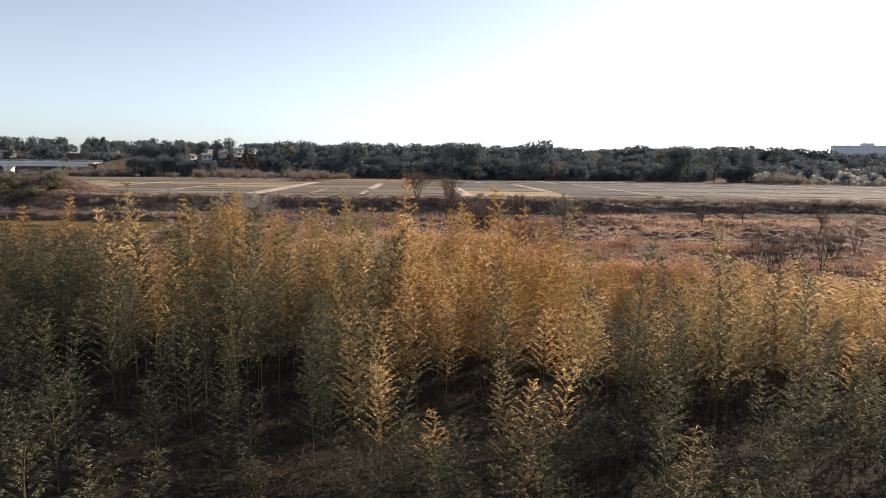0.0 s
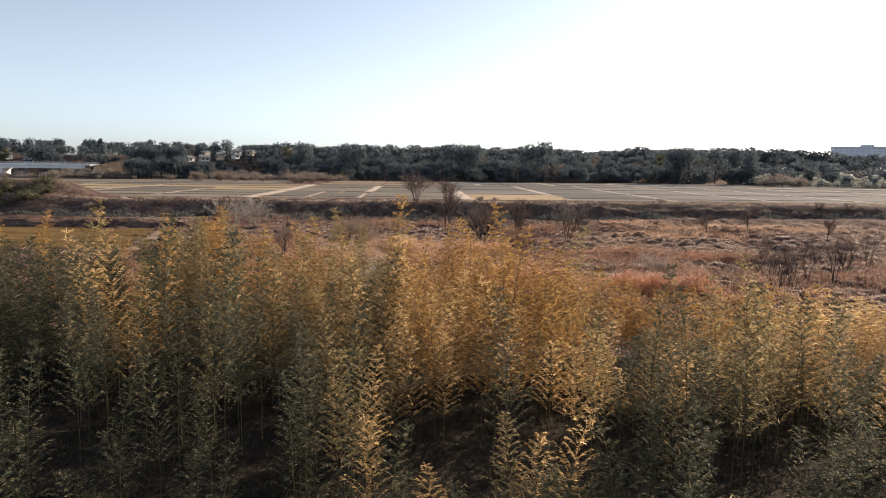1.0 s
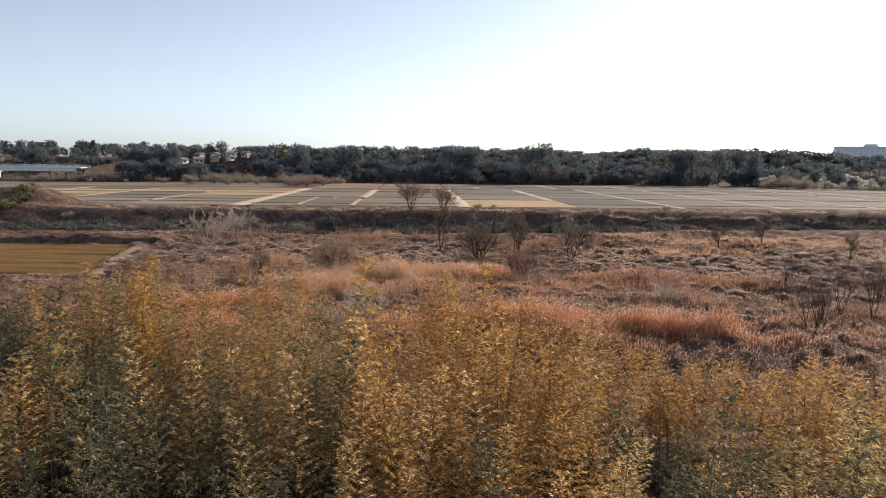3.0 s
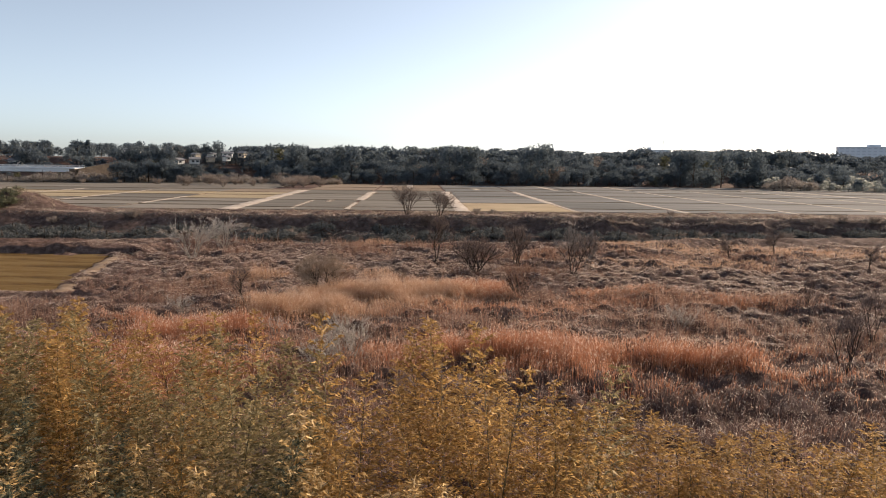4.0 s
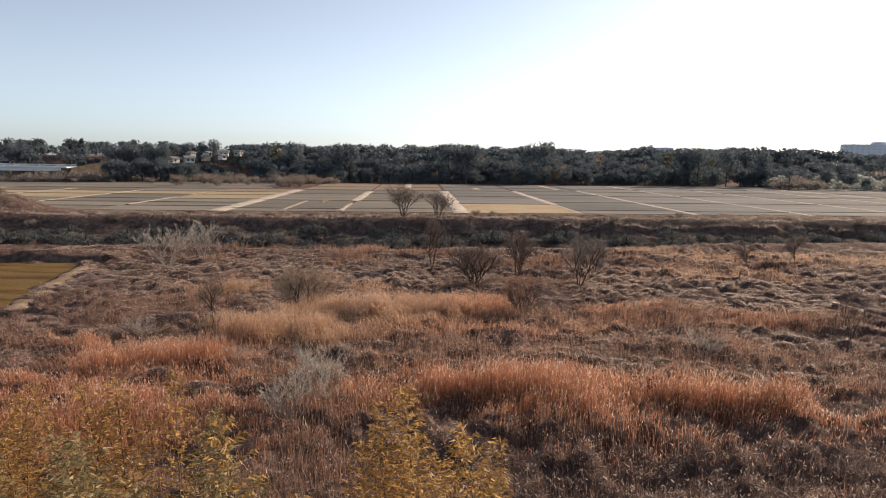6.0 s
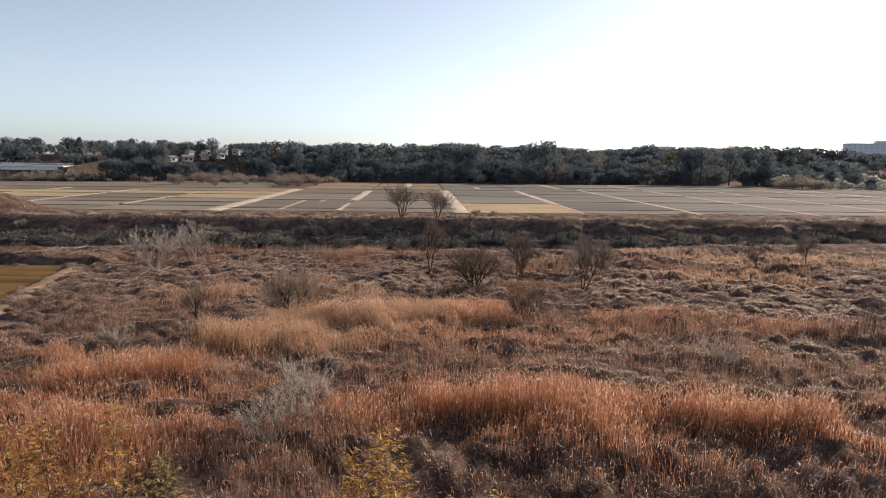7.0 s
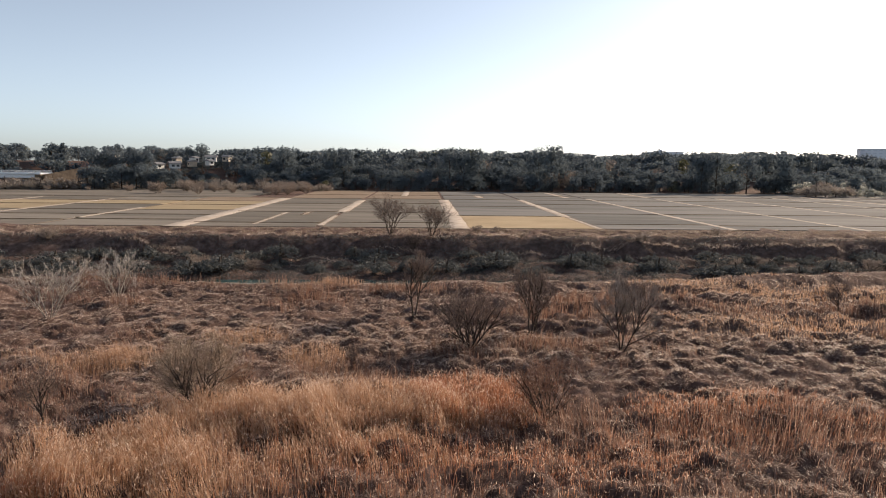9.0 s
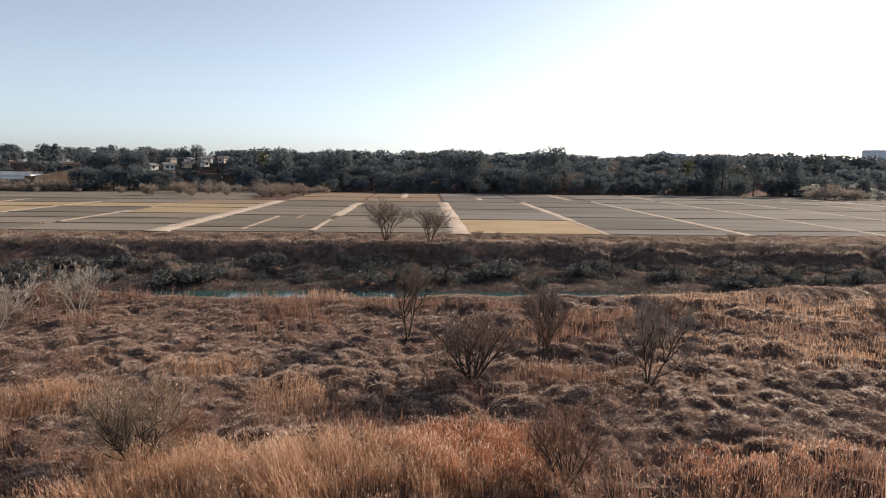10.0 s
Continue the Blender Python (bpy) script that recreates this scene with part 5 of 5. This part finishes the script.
for k in range(18):
    plant_far((1, 3, 0)[k % 3], float(wood_r.uniform(136, 178)), float(wood_r.uniform(424, 448)), float(wood_r.uniform(0.6, 0.85)), 1.3, 1.1 * k)
for k in range(95):
    plant_far((1, 0, 3, 0)[k % 4], float(wood_r.uniform(128, 360)), float(wood_r.uniform(424, 560)), float(wood_r.uniform(0.62, 0.95)), 1.5, 2.3 * k)
for k in range(40):  # low cover behind the eastern bushes
    plant_far((1, 3, 1, 0)[k % 4], float(wood_r.uniform(150, 420)), float(wood_r.uniform(425, 520)), float(wood_r.uniform(0.5, 0.95)), 1.3, 1.7 * k)
for k in range(54):  # lower, sunlit end to the east
    x = 150 + 3.1 * k + float(wood_r.uniform(-3, 3))
    y = 416 - 0.22 * (x - 152) + float(wood_r.uniform(-8, 50))
    plant_wood((5, 1, 5, 0)[k % 4], x, y, float(wood_r.uniform(0.42, 0.78)), 1.15, 0, 57.0 * k)
for k in range(11):  # silvery bushes before the eastern woods, sun glints painted into their leaves
    plant_wood(5, 162 + 5.4 * k + float(wood_r.uniform(-2, 2)), 402 - 1.2 * k + float(wood_r.uniform(-3, 3)), float(wood_r.uniform(0.34, 0.6)), 1.1, 0.3, 57.0 * k)
for kind in (0, 1, 2, 3, 4, 6):
    crowns = [lv for kk, lv, wv in far_trees if kk == kind]
    stems = [wv for kk, lv, wv in far_trees if kk == kind]
    base_f, off, faces = WOOD_KINDS[kind][0][1], 0, []
    for wv in stems:
        faces.append(base_f[:12] + off)
        off += len(wv)
    ob = new("far_woods", mesh_arrays("far_trunks", np.concatenate(stems), np.concatenate(faces), M_BARK))
    tagged(ob, "dense dark woods on the rise behind the paddies", "woods", "woods", "stuff")
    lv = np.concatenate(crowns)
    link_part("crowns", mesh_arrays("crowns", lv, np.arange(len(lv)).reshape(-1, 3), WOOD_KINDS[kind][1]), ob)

# leafless brush on the far side of the paddies
SHAPES["brush"] = (thick_twigs(bare_tree(15, 6.0, 8, 0.36, 2, 0.07, 0.1, 6), 4.0), M_BARK, M_BRUSH, "leafless pale brown brush beyond the paddies")
brush_r = np.random.default_rng(77)
BRUSH = []
BRUSH += [(float(brush_r.uniform(-158, -86)), float(brush_r.uniform(330, 405)), float(brush_r.uniform(0.5, 1.15))) for k in range(28)]
BRUSH += [(float(brush_r.uniform(-215, -80)), float(brush_r.uniform(345, 392)), float(brush_r.uniform(0.3, 0.6))) for k in range(22)]
for k, (x, y, size) in enumerate(BRUSH):
    m = stand(x, y + float(brush_r.uniform(-3, 3)), (k * 41) % 360)
    if "brush" in made:
        ob = copy_thing(made["brush"], m)
    else:
        shape, bark, twig, label = SHAPES["brush"]
        ob = made["brush"] = tree_model("brush", label, "bush", "far brush", shape, bark, twig, m)
    ob.scale = (size * 1.25, size * 1.25, size)


# ---- houses, bridge and far blocks ----
def house(x, y, wide, deep, eaves, ridge, turn, label, z=None, wall=M_WALL):
    base = new("house")
    base.matrix_basis = pose(x, y, float(height(x, y)) - 0.2 if z is None else z, 0, 0, turn)
    tagged(base, label, "house", "hillside houses")
    part("wall", box(bmesh.new(), -wide / 2, -deep / 2, 0, wide / 2, deep / 2, eaves), wall, base)
    bm = bmesh.new()
    o = 0.6
    low = [bm.verts.new((sx * (wide / 2 + o), sy * (deep / 2 + o), eaves + dz)) for dz in (0.0, 0.25) for sx, sy in ((-1, -1), (1, -1), (1, 1), (-1, 1))]
    top = [bm.verts.new((sx * (wide / 2 + o), 0, ridge)) for sx in (-1, 1)]
    b, t = low[:4], low[4:]
    for quad in ((b[3], b[2], b[1], b[0]), (b[0], b[1], t[1], t[0]), (b[2], b[3], t[3], t[2]), (t[0], t[1], top[1], top[0]), (t[2], t[3], top[0], top[1])):
        bm.faces.new(quad)
    for tri in ((b[1], b[2], t[2], top[1], t[1]), (b[3], b[0], t[0], top[0], t[3])):
        bm.faces.new(tri)
    part("roof", bm, M_ROOF, base, "grey tiled gable roof")
    floors = 2 if eaves > 4.5 else 1
    for f in range(floors):
        for k in range(int(wide // 2.6)):
            cx, cz = -wide / 2 + 1.6 + 2.6 * k, 0.9 + 2.7 * f
            w = part("window", box(bmesh.new(), cx - 0.85, -deep / 2 - 0.06, cz, cx + 0.85, -deep / 2 + 0.02, cz + 1.3, 0.02), M_STEEL, base)
            part("pane", box(bmesh.new(), cx - 0.76, -deep / 2 - 0.075, cz + 0.09, cx + 0.76, -deep / 2 - 0.05, cz + 1.21), M_PANE, w)


house(-231, 432, 10, 6, 3.4, 4.6, 6, "long white two-storey building on the wooded rise", 15.4)
house(-236, 436, 5, 4, 3.0, 4.2, -20, "pale house beside the long building", 16.6)
VILLAGE = [  # x, y, width, depth, eaves, ridge, turn, floor
    (-197, 424, 4.6, 5.5, 2.6, 4.0, 62, 11.2), (-190, 433, 3.6, 4.0, 2.8, 3.8, -22, 14.6), (-187, 424, 5.6, 4.0, 2.6, 4.2, 38, 11.6), (-181, 436, 3.2, 4.6, 2.5, 3.5, 70, 15.2), (-178, 427, 4.0, 4.0, 2.9, 4.0, -40, 12.6),
    (-172, 439, 6.0, 4.2, 2.6, 3.8, 18, 15.6), (-169, 430, 3.0, 4.4, 2.4, 3.5, 55, 13.5), (-163, 441, 4.4, 4.0, 2.7, 3.9, -15, 15.8), (-202, 415, 3.8, 4.0, 2.4, 3.6, -28, 8.9),
]
for k, (x, y, wide, deep, eaves, ridge, turn, floor) in enumerate(VILLAGE):
    house(x, y, wide, deep, eaves, ridge, turn, ("small white house with a grey roof among trees", "tan house low on the wooded slope", "pale house between hillside trees")[k % 3], floor, (M_WALL, M_TANWALL, M_WALL)[k % 3])
house(-322, 424, 8, 6, 3.2, 5.0, 0, "small white house behind the bridge")
house(-300, 420, 7, 5, 3.0, 4.6, 10, "small white house behind the bridge")


def bridge():
    """A road bridge seen from the side: two pale girders, deck, parapet posts and rails, piers and an abutment."""
    base = new("road_bridge")
    base.matrix_basis = pose(-229, 366, 0, 0, 0, 1.0)
    tagged(base, "long pale concrete road bridge with steel railings", "bridge")
    for y0 in (-0.2, 7.0):
        part("girder", box(bmesh.new(), -230, y0, 6.7, 0, y0 + 0.6, 8.5, 0.05), M_CONCRETE, base)
    part("deck", box(bmesh.new(), -230, -0.9, 8.5, 3, 8.3, 8.85, 0.05), M_CONCRETE, base)
    for y0 in (-0.85, 8.0):
        part("parapet", box(bmesh.new(), -230, y0, 8.85, 3, y0 + 0.25, 9.35, 0.03), M_CONCRETE, base)
        for z0 in (9.75, 10.2):
            part("rail", box(bmesh.new(), -230, y0 + 0.08, z0, 3, y0 + 0.2, z0 + 0.14, 0.02), M_STEEL, base)
        post = box(bmesh.new(), -0.07, y0 + 0.09, 9.35, 0.07, y0 + 0.19, 10.3)
        first = part("post", post, M_STEEL, base)
        for k in range(1, 58):
            copy = new("post", first.data)
            copy.parent = base
            copy.location = (-4.0 * k, 0, 0)
    for x0 in (-50, -100, -150, -200):
        bm = box(bmesh.new(), x0 - 0.9, 0.2, -4, x0 + 0.9, 7.2, 6.2, 0.2)
        box(bm, x0 - 1.3, -0.4, 6.0, x0 + 1.3, 7.8, 6.7, 0.1)
        part("pier", bm, M_CONCRETE, base)
    part("abutment", box(bmesh.new(), 0, -1.2, 0.5, 3.2, 8.6, 8.48, 0.1), M_BUND, base, "earth-stained abutment")


bridge()


def embankment():
    bm = bmesh.new()
    n = 14
    rings = []
    for k in range(n + 1):
        q = k / n
        x, y, z = -225.6 + 15 * q, 370 + 16 * q, 8.6 + 4.4 * q
        g = float(height(x, y)) - 0.6
        rings.append([bm.verts.new(p) for p in ((x + 3.4, y - 10, g), (x + 1.2, y - 3.6, z), (x - 1.2, y + 3.6, z), (x - 3.4, y + 10, g))])
    for a, b in zip(rings[:-1], rings[1:]):
        for j in range(3):
            bm.faces.new((a[j], b[j], b[j + 1], a[j + 1]))
    bm.normal_update()
    me = bpy.data.meshes.new("road_embankment")
    bm.to_mesh(me)
    bm.free()
    me.materials.append(M_BUND)
    tagged(new("road_embankment", me), "brown grassy embankment carrying the road to the bridge", "embankment", kind="structure")


embankment()
ramp_pts, ramp_quads = [], []
for k in range(15):
    q = k / 14
    for o in (-1.3, 1.3):
        ramp_pts.append((-225.6 + 15 * q - 0.6 * o, 370 + 16 * q + o - 2.0, 8.72 + 4.4 * q))
    if k:
        ramp_quads.append((2 * k - 2, 2 * k, 2 * k + 1, 2 * k - 1))
tagged(new("ramp_road", mesh_arrays("ramp_road", ramp_pts, ramp_quads, M_CONCRETE)), "pale concrete road climbing the embankment", "road", kind="structure")


def far_block(x, y, wide, deep, z0, z1, rows, cols, label):
    base = new("far_building")
    base.matrix_basis = pose(x, y, 0, 0, 0, -14)
    tagged(base, label, "building")
    part("wall", box(bmesh.new(), 0, 0, z0, wide, deep, z1), M_FARWALL, base)
    part("roof_edge", box(bmesh.new(), -0.6, -0.6, z1, wide + 0.6, deep + 0.6, z1 + 0.7), M_FARWALL, base)
    part("penthouse", box(bmesh.new(), wide * 0.3, 2, z1 + 0.7, wide * 0.42, deep - 2, z1 + 3.2), M_FARWALL, base)
    cell_w, cell_h = wide / cols, (z1 - z0) / rows
    for i in range(rows):
        for j in range(cols):
            x0, zz = j * cell_w + 0.2 * cell_w, z0 + i * cell_h + 0.35 * cell_h
            part("window", box(bmesh.new(), x0, -0.12, zz, x0 + 0.6 * cell_w, 0.05, zz + 0.45 * cell_h), M_FARPANE, base)


far_block(364, 800, 95, 16, 14, 36, 7, 18, "long apartment block far behind the woods, paled by painted haze")
far_block(149, 800, 36, 14, 16, 30.6, 4, 8, "low building far behind the woods, paled by painted haze")


def mast(x, y, z0, z1):
    bm = bmesh.new()
    for sx, sy in ((-1, -1), (1, -1), (1, 1), (-1, 1)):
        v, f = tube([np.array([sx * 1.4, sy * 1.4, z0]), np.array([sx * 0.25, sy * 0.25, z1])], [0.16, 0.1], 4)
        vs = [bm.verts.new(p) for p in v]
        for q in f:
            bm.faces.new([vs[i] for i in q])
    for k in range(10):
        q = k / 9
        w = 1.4 - 1.15 * q
        box(bm, -w, -w, z0 + (z1 - z0) * q - 0.1, w, w, z0 + (z1 - z0) * q)
    base = new("steel_mast")
    base.matrix_basis = pose(x, y, 0)
    tagged(base, "thin grey lattice steel mast far away", "mast")
    part("lattice", bm, M_STEEL, base)


mast(179, 805, 14, 44)


def sand_bar():
    n = 26
    pts = [(0.0, 0.0, 0.12)]
    for k in range(n):
        b = 2 * math.pi * k / n
        w = 1 + 0.25 * math.sin(3 * b) + 0.15 * math.sin(5 * b + 1)
        pts.append((9.0 * w * math.cos(b), 1.5 * w * math.sin(b), -0.15))
    ob = new("sand_bar", mesh_arrays("sand_bar", pts, [(0, k + 1, (k + 1) % n + 1) for k in range(n)], M_SAND, True))
    ob.matrix_basis = pose(-50, 156.5, WATER_Z + 0.05, 0, 0, 4)
    tagged(ob, "pale flat sand bar at the river's edge", "sand bar", kind="structure")


sand_bar()
